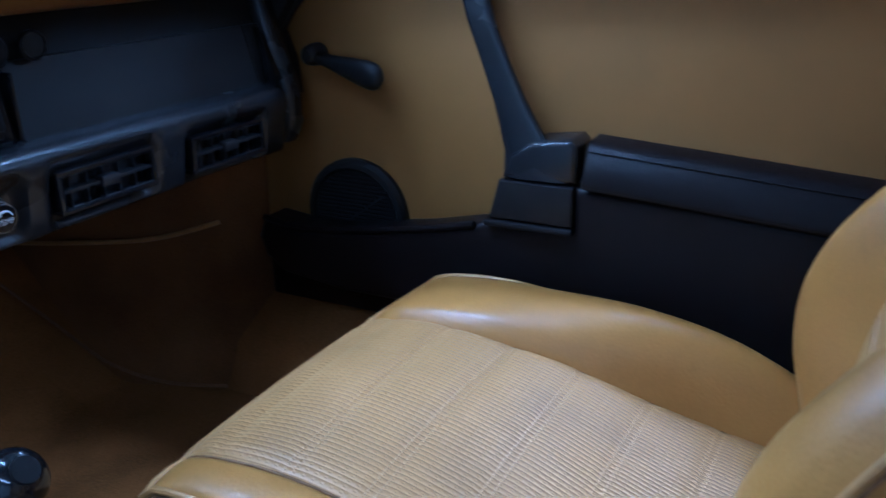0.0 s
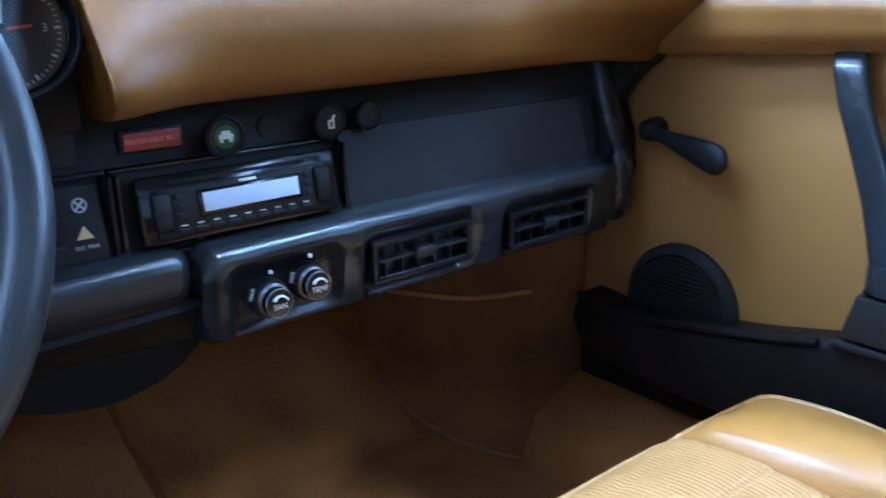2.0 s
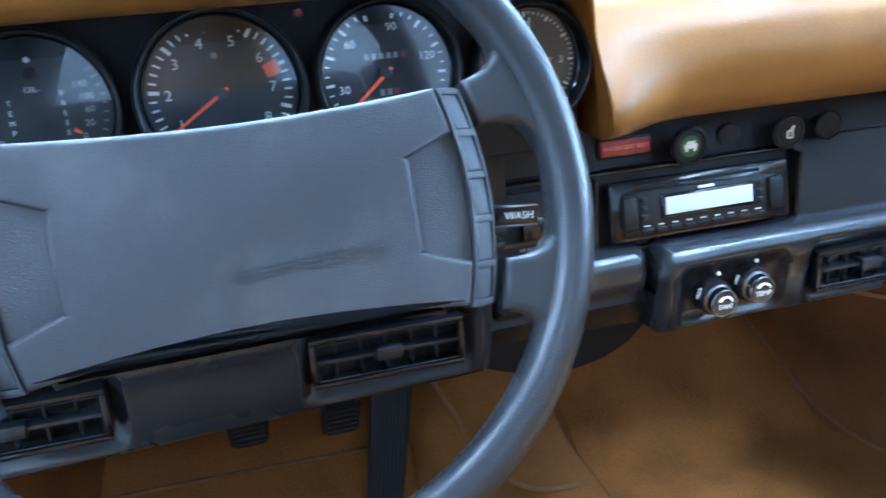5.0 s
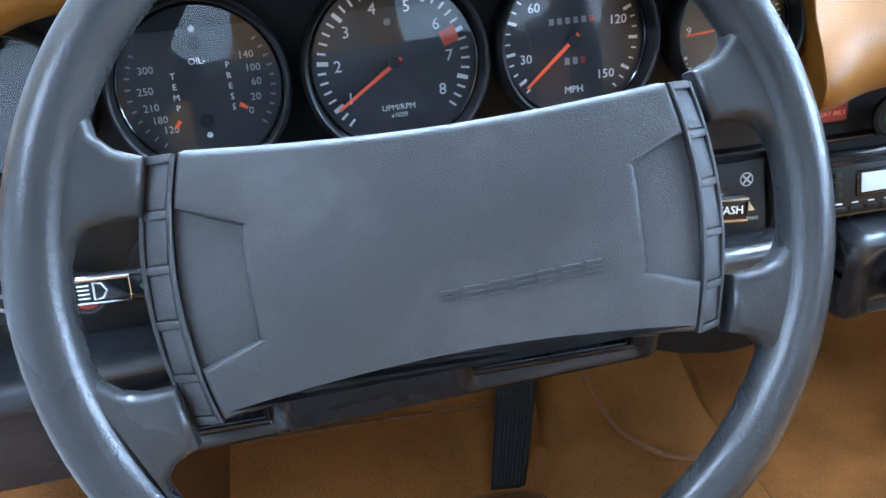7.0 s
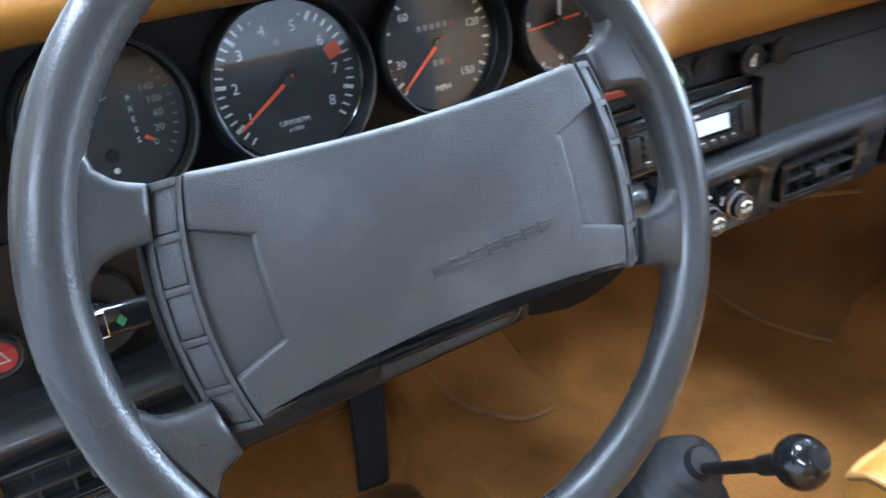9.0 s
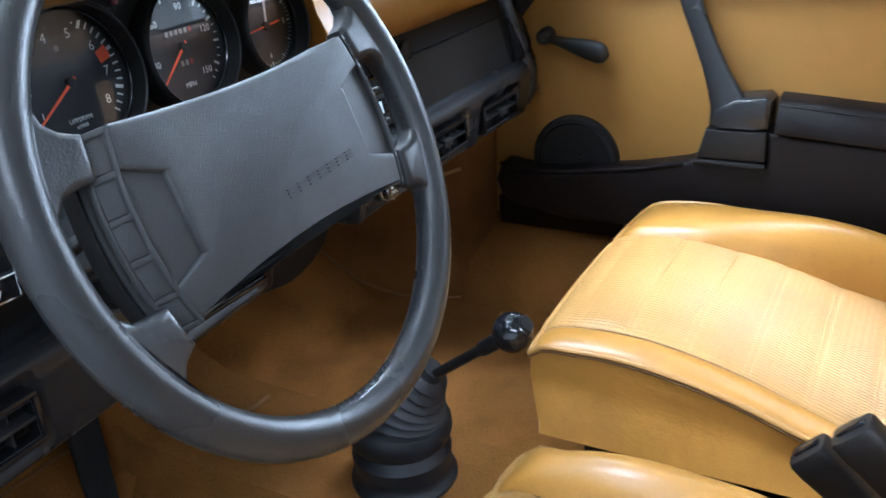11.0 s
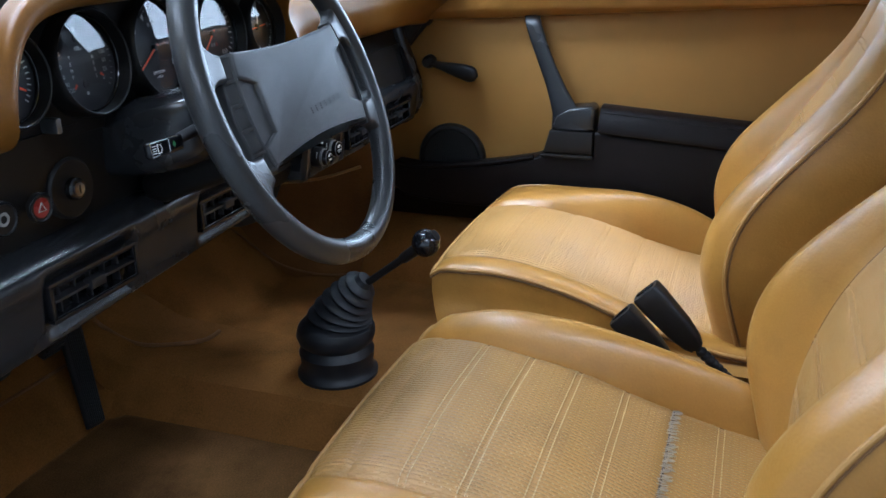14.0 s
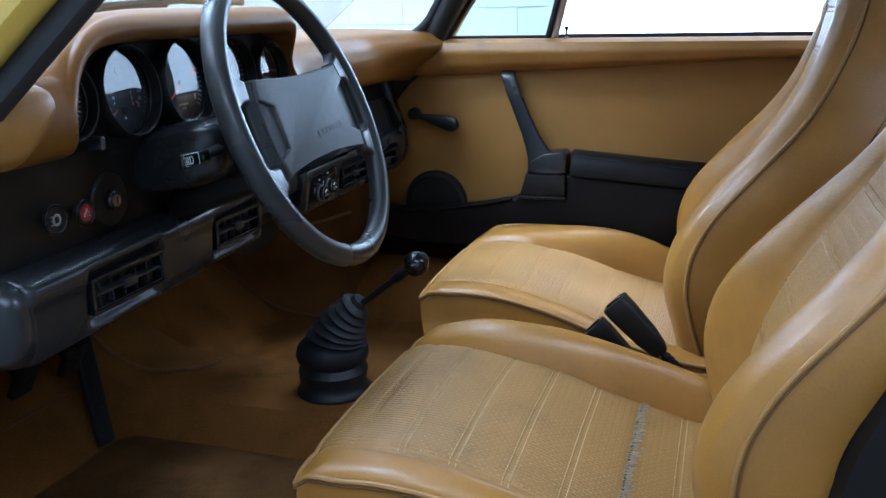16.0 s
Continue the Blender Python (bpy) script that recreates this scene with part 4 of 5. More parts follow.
for sx in (-0.081, 0.081):
    part("rocker", box((sx - 0.009, -0.019, 0.009), (sx + 0.009, 0.015, 0.0145), 0.004), BLACK, radio, m=TR)
    for k in range(3):
        xx = -0.066 if sx < 0 else 0.064
        part("button", box((xx - 0.0035, -0.010 + k * 0.0085, 0.0105), (xx + 0.0035, -0.0045 + k * 0.0085, 0.0132), 0.0012), BLACK, radio, m=TR)
for k in range(9):
    xx = -0.064 + k * 0.0155
    part("button", box((xx - 0.006, -0.0235, 0.010), (xx + 0.006, -0.0185, 0.0128), 0.0012), BLACK, radio, m=TR)
    part("marking", box((xx - 0.003, -0.0165, 0.0108), (xx + 0.003, -0.0155, 0.0114), 0), WHITE, radio, m=TR)

# heater lever plate beside the radio
plate = thing("heater_plate", (-0.10, 0.07, 0.39), "black heater lever plate with white symbols", "control plate")
part("frame", sheet(lambda x, z: (x, ry + 0.008 + (z - 0.4) * 0.2, z), lin(-0.185, -0.063, 3), lin(0.399, 0.478, 3), (0, 0.010, 0)), BLACK, plate)
for lo, hi in (((-0.185, 0.399), (-0.063, 0.4025)), ((-0.185, 0.4745), (-0.063, 0.478)), ((-0.0665, 0.4025), (-0.063, 0.4745))):
    part("trim_edge", box((lo[0], ry + (lo[1] - 0.4) * 0.2 - 0.001, lo[1]), (hi[0], ry + 0.010 + (hi[1] - 0.4) * 0.2, hi[1]), 0.0012, 2), BLACK, plate)
TP = Matrix.Translation((-0.124, ry + 0.006, 0.4385)) @ Matrix.Rotation(radians(-11), 4, "X") @ BACKWARD
part("face", box((-0.055, -0.033, -0.002), (0.052, 0.033, 0.003), 0.003), BLACK_MATT, plate, m=TP)
part("slot", box((-0.05, 0.006, 0.003), (0.018, 0.010, 0.0036), 0), GLOSSBLACK, plate, m=TP)
part("slot", box((-0.05, -0.018, 0.003), (0.018, -0.014, 0.0036), 0), GLOSSBLACK, plate, m=TP)
part("lever", box((-0.012, -0.013, 0.003), (0.010, 0.010, 0.012), 0.003), GLOSSBLACK, plate, m=TP)
part("fan_symbol", lathe([(0.0062, 0.0031), (0.0060, 0.0036), (0.0052, 0.0036), (0.0050, 0.0031)], TP @ Matrix.Translation((0.034, 0.016, 0)), 24), FADED, plate)
for a in (45, 135):
    part("fan_symbol", box((-0.0052, -0.0008, 0.0031), (0.0052, 0.0008, 0.0035), 0), FADED, plate, m=TP @ Matrix.Translation((0.034, 0.016, 0)) @ Matrix.Rotation(radians(a), 4, "Z"))
part("wedge_symbol", prism([(0.027, -0.012), (0.041, -0.012), (0.034, -0.001)], 2, 0.003, 0.0036, 0), THREAD, plate, m=TP)
writing("DEF. MAX", 0.0046, TP @ Matrix.Translation((0.034, -0.019, 0.0036)), FADED, plate)
writing("AIR RIGHT", 0.0046, TP @ Matrix.Translation((-0.004, -0.022, 0.0036)), FADED, plate)

# driver's lower switches
pull_knob(-0.684, 0.466, 0.019, "grey ringed light switch knob with a white symbol", "fog", y=dash_y(-0.68) + 0.036, length=0.012, mark_mt=DIMPRINT)
pull_knob(-0.630, 0.462, 0.017, "black knob with a red hazard symbol", "hazard", y=dash_y(-0.63) + 0.036, length=0.012, mark_mt=REDLENS)
ign = thing("ignition_lock", (-0.565, 0.0, 0.43), "round black ignition lock with chrome key slot", "ignition lock")
mi = facing(-0.565, dash_y(-0.56) + 0.036, 0.464)
part("escutcheon", lathe([(0.036, -0.004), (0.036, 0.004), (0.033, 0.007), (0.028, 0.006), (0.0, 0.006)], mi, 40), BLACK, ign)
part("barrel", lathe([(0.013, 0.006), (0.013, 0.013), (0.011, 0.015), (0, 0.015)], mi, 28), GLOSSBLACK, ign)
part("key_face", lathe([(0.008, 0.0148), (0.008, 0.0165), (0.006, 0.017), (0, 0.0165)], mi, 24), STEEL, ign)
part("key_slot", box((-0.001, -0.005, 0.0165), (0.001, 0.005, 0.0175), 0), BLACK_MATT, ign, m=mi)

# ---------------------------------------------------------------- instruments
TILT_G = 6.0


def gauge(x, z, r, rd, label):
    """A round instrument in a deep black hood. Returns the thing and the pose of its dial."""
    g = thing("gauge", (x, 0.0, z - r), label, "gauge", "instrument cluster gauges")
    m = facing(x, 0.001, z, TILT_G)
    part("bezel", lathe([(r, -0.015), (r, 0.016), (r - 0.0012, 0.022), (r - 0.0030, 0.024), (r - 0.0045, 0.0225), (rd + 0.001, 0.008), (rd, 0.002)], m, 56), BLACK, g)
    part("dial", lathe([(rd + 0.001, 0.001), (0, 0.001)], m, 48), DIAL, g)
    part("trim_ring", lathe([(rd + 0.001, 0.0075), (rd - 0.0006, 0.0085), (rd - 0.0016, 0.0075), (rd - 0.001, 0.006)], m, 56), GLOSSBLACK, g)
    pane = part("glass", lathe([(rd, 0.0068), (0.0, 0.0068), (0.0, 0.0078), (rd, 0.0078), (rd, 0.0068)], m, 48), GLASS, g)
    pane.visible_shadow = False
    return g, m


def mark(g, m, angle, r0, r1, w, mt=WHITE, name="tick"):
    part(name, box((-w / 2, r0, 0.0013), (w / 2, r1, 0.0018), 0), mt, g, m=m @ Matrix.Rotation(radians(-angle), 4, "Z"))


def figure(g, m, text, angle, r, size, mt=WHITE):
    a = radians(angle)
    writing(text, size, m @ Matrix.Translation((r * math.sin(a), r * math.cos(a), 0.0016)), mt, g, "numeral")


def needle(g, m, angle, length, tail=0.0, w=0.0030, mt=ORANGE, cap=0.0042):
    rot = m @ Matrix.Rotation(radians(-angle), 4, "Z")
    part("needle", prism([(-w / 2, -tail), (w / 2, -tail), (w / 3.2, length), (-w / 3.2, length)], 2, 0.0034, 0.0044, 0.0002, 1), mt, g, m=rot)
    if cap:
        part("hub", lathe([(cap, 0.0016), (cap, 0.0048), (cap * 0.8, 0.0056), (0, 0.0056)], m, 20), DIAL, g)


GZ = 0.600
tach, mt_ = gauge(-0.390, GZ, 0.0655, 0.0590, "large black tachometer with white numerals and orange pointer")
for k in range(36):
    a = -138 + k * 7.66
    big = k % 5 == 2
    mark(tach, mt_, a, 0.046 if big else 0.048, 0.054, 0.0030 if big else 0.0015)
for k in range(1, 9):
    figure(tach, mt_, str(k), -123 + (k - 1) * 35.3, 0.0395, 0.0115)
writing("UPM/RPM", 0.0058, mt_ @ Matrix.Translation((0, -0.031, 0.0016)), WHITE, tach)
writing("x1000", 0.0048, mt_ @ Matrix.Translation((0, -0.0365, 0.0016)), WHITE, tach)
part("red_zone", prism([(-0.0052, 0.037), (0.0052, 0.037), (0.0058, 0.049), (-0.0058, 0.049)], 2, 0.0013, 0.0018, 0), ORANGE, tach, m=mt_ @ Matrix.Rotation(radians(-70), 4, "Z"))
part("beam_symbol", lathe([(0.0026, 0.0014), (0, 0.0018)], mt_ @ Matrix.Translation((-0.002, 0.0285, 0)), 12), DIMPRINT, tach)
needle(tach, mt_, -124, 0.051, tail=0.006)

speedo, ms = gauge(-0.260, GZ + 0.002, 0.0600, 0.0540, "black speedometer with white numerals and orange pointer")
for k in range(31):
    a = -134 + k * 9.1
    mark(speedo, ms, a, 0.043 if k % 3 == 1 else 0.046, 0.0495, 0.0022 if k % 3 == 1 else 0.0011)
for k, word in enumerate(("30", "60", "90", "120", "150")):
    figure(speedo, ms, word, (-107, -48, 12, 73, 138)[k], 0.0365, 0.0092)
writing("MPH", 0.0072, ms @ Matrix.Translation((0.0, -0.036, 0.0016)), WHITE, speedo)
part("odometer", box((-0.018, 0.010, 0.0012), (0.018, 0.0175, 0.0017), 0), DIAL, speedo, m=ms)
for k in range(6):
    part("digit_bar", box((-0.0165 + k * 0.006, 0.0115, 0.0017), (-0.0130 + k * 0.006, 0.0160, 0.0020), 0), DIMPRINT if k < 5 else REDLENS, speedo, m=ms)
for k in range(3):
    part("digit_bar", box((-0.006 + k * 0.006, -0.0175, 0.0013), (-0.0025 + k * 0.006, -0.0125, 0.0018), 0), DIMPRINT if k < 2 else REDLENS, speedo, m=ms)
needle(speedo, ms, -131, 0.047, tail=0.006)

oil, mo = gauge(-0.523, GZ, 0.0610, 0.0550, "black oil temperature and pressure gauge with white figures")
for k, word in enumerate(("300", "250", "210", "180", "120")):
    figure(oil, mo, word, (-68, -90, -108, -123, -138)[k], 0.037, 0.0072, FADED)
for k, word in enumerate(("140", "100", "60", "20", "0")):
    figure(oil, mo, word, (62, 77, 92, 108, 124)[k], 0.037, 0.0072, FADED)
for k in range(10):
    mark(oil, mo, -60 - k * 9, 0.0465, 0.0500, 0.0011, DIMPRINT)
    mark(oil, mo, 55 + k * 8, 0.0465, 0.0500, 0.0011, DIMPRINT)
for k, ch in enumerate("TEMP"):
    writing(ch, 0.0058, mo @ Matrix.Translation((-0.0175, 0.008 - k * 0.0072, 0.0016)), WHITE, oil)
for k, ch in enumerate("PRESS"):
    writing(ch, 0.0058, mo @ Matrix.Translation((0.0195, 0.012 - k * 0.0072, 0.0016)), WHITE, oil)
writing("OIL-", 0.0062, mo @ Matrix.Translation((0, 0.0165, 0.0016)), WHITE, oil)
for yy in (-0.024, 0.028):
    part("tell_tale", lathe([(0.0050, 0.0012), (0.0046, 0.0022), (0.0, 0.0022)], mo @ Matrix.Translation((0, yy, 0)), 20), BLACK, oil)
    part("symbol", lathe([(0.0022, 0.0012), (0, 0.0018)], mo @ Matrix.Translation((0, yy + (0.010 if yy > 0 else -0.010), 0)), 12), WHITE, oil)
for a, s in ((-141, -1), (122, 1)):
    needle(oil, mo, a, 0.034, tail=-0.028, w=0.003, cap=0)

clock, mc = gauge(-0.139, GZ - 0.002, 0.0515, 0.0460, "small black clock with white pointers and a red second pointer")
for k in range(60):
    mark(clock, mc, k * 6, 0.0375 if k % 5 == 0 else 0.0395, 0.0420, 0.0018 if k % 5 == 0 else 0.0007)
for k, word in enumerate(("12", "3", "6", "9")):
    figure(clock, mc, word, k * 90, 0.031, 0.0085)
needle(clock, mc, 6, 0.037, tail=0.004, w=0.0022, mt=WHITE, cap=0)
needle(clock, mc, 10, 0.026, tail=0.004, w=0.0032, mt=WHITE, cap=0)
needle(clock, mc, -95, 0.034, tail=0.022, w=0.0022, cap=0.0045)

fuel, mf = gauge(-0.643, GZ, 0.0515, 0.0460, "small black fuel and oil level gauge")
for k in range(9):
    mark(fuel, mf, 60 + k * 9, 0.036, 0.041, 0.0013)
    mark(fuel, mf, -60 - k * 9, 0.036, 0.041, 0.0013)
for k, ch in enumerate("TANK"):
    writing(ch, 0.0058, mf @ Matrix.Translation((0.012, 0.010 - k * 0.0072, 0.0016)), WHITE, fuel)
needle(fuel, mf, 118, 0.033, tail=-0.024, w=0.003, cap=0)
needle(fuel, mf, -118, 0.033, tail=-0.024, w=0.003, cap=0)
part("turn_light", lathe([(0.0040, 0), (0.0040, 0.003), (0.003, 0.0042), (0, 0.0046)], facing(-0.325, 0.003, 0.655), 14), mat("unlit_red_lens", (0.09, 0.012, 0.011), 0.3, var=0.1, vscale=40), dash)
part("trip_reset", box((-0.596, -0.020, 0.535), (-0.588, 0.004, 0.552), 0.002), STEEL, dash)

# ---------------------------------------------------------------- steering wheel and column
SW = Matrix.Translation((-0.3958, -0.2116, 0.5542)) @ Matrix.Rotation(radians(0.6), 4, "Z") @ facing(0, 0, 0, 20.0, -0.7) @ Matrix.Scale(0.95, 4)
wheel = thing("steering_wheel", (-0.396, -0.212, 0.554), "grey four-spoke steering wheel with worn leather rim", "steering wheel")
RX, RY, RZ, RR, Rr = -0.0027, 0.0051, -0.0033, 0.2066, 0.0160
# the rim and its spokes lie a little turned against the pad
RIM = Matrix.Translation((-0.3920, -0.2039, 0.5540)) @ Matrix.Rotation(radians(2.96), 4, "Z") @ facing(0, 0, 0, 21.66, -0.7) @ Matrix.Scale(0.977, 4) @ Matrix.Translation((-RX, -RY, -RZ))
bm = tube([(RX + RR * math.cos(a), RY + RR * math.sin(a), RZ) for a in (2 * math.pi * k / 112 for k in range(112))], Rr, 20, loop=True)
part("rim", bm, WHEELHIDE, wheel, "worn grey leather rim", m=RIM)
bm = bmesh.new()
for k in range(170):
    a = 2 * math.pi * k / 170
    if -2.5 < a - math.pi * 1.5 < 2.5:
        p = Vector((RX + (RR - Rr * 0.93) * math.cos(a), RY + (RR - Rr * 0.93) * math.sin(a), RZ + 0.0045))
        q = Vector((RX + (RR - Rr * 0.99) * math.cos(a + 0.02), RY + (RR - Rr * 0.99) * math.sin(a + 0.02), RZ - 0.001))
        tube([p, q], 0.0007, 4, bm=bm)
tagged(part("rim_stitching", bm, BLACK, wheel, m=RIM), kind="stuff")


def arc_pts(r, a0, a1, n):
    return [(r * math.cos(radians(a)), RY + r * math.sin(radians(a))) for a in lin(a0, a1, n)]


upper = [(0.1572, 0.0445), (0.170, 0.0445), (0.1800, 0.0420), (0.1870, 0.0350), (0.1915, 0.024), (0.1935, 0.014)] + arc_pts(0.2058, 3, 31, 9)
upper += [(0.1660, 0.1060), (0.1700, 0.0960), (0.1690, 0.0870), (0.1630, 0.0795), (0.1575, 0.0760), (0.1525, 0.0735)]
lower = [(0.1525, -0.0735), (0.1575, -0.0765), (0.1625, -0.0800), (0.1665, -0.0875), (0.1650, -0.0980), (0.1570, -0.1110)]
lower += arc_pts(0.2058, -42, -7, 10) + [(0.1935, -0.010), (0.1915, -0.021), (0.1870, -0.0320), (0.180, -0.0390), (0.170, -0.0420), (0.1572, -0.0420)]
for pts in (upper, lower):
    for s in (1, -1):
        reach = 0.0095 if s > 0 else 0.004
        outline = [(s * (x - reach * (1 - smooth(0.150, 0.168, x))) + RX * min(1.0, max(0.0, (x - 0.15) / 0.04)), y) for x, y in pts][:: s]
        part("spoke", prism(outline, 2, -0.0165, 0.0055, 0.0065, 5), WHEELHIDE, wheel, m=RIM, sharp=60)
# centre pad: notched ends over a base, and ribbed curved strips at both ends


def top_edge(x):
    return 0.0640 + 0.0062 * (abs(x) / 0.13) ** 1.8


def low_edge(x):
    return -0.0590 - 0.0095 * (abs(x) / 0.13) ** 1.8


def bow(y):
    return 0.1305 + 0.0105 * (1 - (y / 0.0695) ** 2)


xs_ = lin(-0.1295, 0.1295, 29)
ends = lin(0.066, -0.066, 13)
body = [(x, top_edge(x)) for x in xs_] + [(bow(y), y) for y in ends] + [(x, low_edge(x)) for x in xs_[::-1]] + [(-bow(y), y) for y in ends[::-1]]
part("pad_base", prism(body[::-1], 2, -0.030, 0.0028, 0.0012, 2), WHEELPAD, wheel, m=SW)
half = [(bow(y) - 0.0004, y) for y in (0.066, 0.060, 0.054, 0.048, 0.042)] + [(0.1050, 0.0290), (0.1062, 0.0275), (0.1066, -0.0285), (0.1054, -0.0302)] + [(bow(y) - 0.0004, y) for y in (-0.041, -0.048, -0.054, -0.060, -0.066)]
face = [(x, top_edge(x)) for x in xs_] + half + [(x, low_edge(x)) for x in xs_[::-1]] + [(-x, y) for x, y in half[::-1]]
part("pad", prism(face[::-1], 2, -0.010, 0.0075, 0.0038, 4), WHEELPAD, wheel, "grey grained horn pad", m=SW, sharp=50)
ys_ = lin(0.0695, -0.0695, 17)


def strip_z(off):
    return 0.0050 - 0.62 * off


def strip_bar(s, y0, y1, o0, o1, h0, h1):
    """A piece of the end strip from y0 to y1, between the offsets o0 and o1 from the pad, h0 to h1 proud of the slope."""
    rings = []
    for y, h in ((y0, h0), (y1, h1)):
        rings.append([(s * (bow(y) + o), y, strip_z(o) + dh) for o, dh in ((o0, -0.006), (o0, h), (o1, h), (o1, -0.006))])
    bm = loft(rings)
    bmesh.ops.bevel(bm, geom=list(bm.edges), offset=0.0006, segments=2, affect="EDGES", profile=0.5)
    return bm


for s in (1, -1):
    sec = [(0.0003, -0.030), (0.0003, strip_z(0)), (0.0180, strip_z(0.018)), (0.0180, -0.032)]
    st = part("end_strip", loft([[(s * (bow(y) + o), y, z) for o, z in sec] for y in ys_]), WHEELPAD, wheel, m=SW)
    for o0, o1 in ((0.0003, 0.0030), (0.0155, 0.0180)):
        rail = loft([[(s * (bow(y) + o), y, strip_z(o) + dh) for o, dh in ((o0, -0.004), (o0, 0.0022), (o0 + 0.0006, 0.0028), (o1 - 0.0006, 0.0028), (o1, 0.0022), (o1, -0.004))] for y in ys_])
        part("strip_rail", rail, WHEELPAD, st, m=SW)
    stops = (0.0680, 0.0405, 0.0128, -0.0157, -0.0445, -0.0680)
    for y in stops:
        part("strip_bar", strip_bar(s, y + 0.0022, y - 0.0022, 0.0028, 0.0158, 0.0026, 0.0026), WHEELPAD, st, m=SW)
    # each cell between two bars is a wedge that rises towards the lower bar
    for y0, y1 in zip(stops, stops[1:]):
        part("strip_cell", strip_bar(s, y0 - 0.0028, y1 + 0.0028, 0.0036, 0.0150, 0.0004, 0.0020), WHEELPAD, st, m=SW)
    seal = [(s * (bow(y) + 0.0183), y) for y in ys_] + [(s * (bow(y) + 0.0206), y) for y in ys_[::-1]]
    part("strip_gap", prism(seal[::-s], 2, -0.032, -0.0150, 0.0006), BLACK_MATT, st, m=SW)
part("pad_lip", tube([(x, top_edge(x) - 0.0052, 0.0012) for x in lin(-0.128, 0.128, 41)], 0.0060, 14), WHEELPAD, wheel, m=SW, sharp=80)
for k in range(7):
    x0 = -0.0098 + k * 0.01345
    for yy in (-0.0285, -0.0255, -0.0225):
        part("mark_bar", box((x0, yy + 0.0005 * k, 0.0072), (x0 + (0.0105 if k % 2 else 0.0095), yy + 0.0005 * k + 0.0010, 0.0090), 0), WHEELPAD, wheel, m=SW)
part("hub_boss", lathe([(0.050, -0.028), (0.055, -0.045), (0.046, -0.075), (0.040, -0.085)], SW, 32), BLACK, wheel)
part("horn_bar", prism([(-0.128, -0.062), (0.128, -0.062), (0.120, -0.0745), (0.06, -0.067), (-0.06, -0.067), (-0.120, -0.0745)], 2, -0.034, -0.020, 0.004), BLACK, wheel, m=SW)

column = thing("steering_column", (-0.40, -0.05, 0.45), "black steering column shroud with two stalks", "steering column")
part("shroud", lathe([(0.030, -0.072), (0.052, -0.080), (0.056, -0.110), (0.055, -0.150), (0.048, -0.230), (0.040, -0.300)], SW, 32), BLACK, column)
part("lower_shroud", box((-0.045, -0.075, -0.27), (0.045, -0.03, -0.085), 0.016, 4), BLACK, column, m=SW)

bm = loft([[(cx_ + hx * math.copysign(abs(math.cos(a)) ** 0.45, math.cos(a)), y, zc + hz * math.copysign(abs(math.sin(a)) ** 0.45, math.sin(a))) for a in (2 * math.pi * n / 28 for n in range(28))] for y, cx_, hx, zc, hz in ((-0.118, -0.415, 0.060, 0.520, 0.034), (-0.108, -0.415, 0.072, 0.519, 0.042), (-0.080, -0.418, 0.080, 0.513, 0.047), (-0.040, -0.420, 0.080, 0.505, 0.048), (0.020, -0.420, 0.074, 0.495, 0.046))])
part("switch_housing", bm, BLACK_SOFT, column, "glossy black switch housing", sharp=50)


def stalk(root, tip, width, height, words, fore):
    root, tip = Vector(root), Vector(tip)
    s = 1 if tip.x > root.x else -1
    mid = root.lerp(tip, 0.62)
    part("stalk_arm", tube([root, root.lerp(tip, 0.25), mid], [0.008, 0.007, 0.006], 12), BLACK, column)
    m = Matrix.Translation(mid.lerp(tip, 0.5)) @ Matrix.Rotation(radians(-fore), 4, "X") @ BACKWARD @ Matrix.Rotation(math.atan2(tip.z - mid.z, abs(tip.x - mid.x)) * s, 4, "Z")
    L = (tip - mid).length
    pad_ = part("stalk_paddle", box((-L / 2, -height / 2, -0.005), (L / 2, height / 2, 0.005), 0.004, 3), GLOSSBLACK, column, m=m)
    part("chrome_edge", tube([(sx * (L / 2 - 0.002) * (1 if k < 2 else -1) * (1 if sx > 0 else 1), 0, 0) for sx, k in ((1, 0), (1, 3))], 0.0008, 5), CHROME, pad_, m=m)
    far = L / 2 - 0.002 if s > 0 else -L / 2 + 0.032
    ring = [(-L / 2 + 0.002, -height / 2 + 0.002, 0.0046), (far, -height / 2 + 0.002, 0.0046), (far, height / 2 - 0.002, 0.0046), (-L / 2 + 0.002, height / 2 - 0.002, 0.0046)]
    part("chrome_rim", tube(ring, 0.0011, 6, loop=True), CHROME, pad_, m=m)
    return m, L


m_, _ = stalk((-0.36, -0.115, 0.520), (-0.180, -0.120, 0.5065), 0.06, 0.018, "", 8)
writing("WIPE", 0.0078, m_ @ Matrix.Translation((-0.012, 0, 0.0054)), WHITE, column)
writing("WASH", 0.0078, m_ @ Matrix.Translation((0.018, 0, 0.0054)), WHITE, column)
m_, _ = stalk((-0.45, -0.105, 0.520), (-0.600, -0.143, 0.525), 0.06, 0.018, "", 8)
for k in range(4):
    part("light_symbol", box((-0.026, -0.0042 + k * 0.0025, 0.0051), (-0.0195, -0.0034 + k * 0.0025, 0.0055), 0), WHITE, column, m=m_)
bm = tube([(-0.0170, -0.0050, 0.0052), (-0.0125, -0.0043, 0.0052), (-0.0100, 0.0, 0.0052), (-0.0125, 0.0043, 0.0052), (-0.0170, 0.0050, 0.0052)], 0.0006, 6, loop=True)
part("light_symbol", bm, WHITE, column, m=m_)
part("turn_symbol", prism([(0.008, 0.0), (0.011, 0.004), (0.014, 0.0), (0.011, -0.004)], 2, 0.0051, 0.0054, 0), GREEN, column, m=m_)
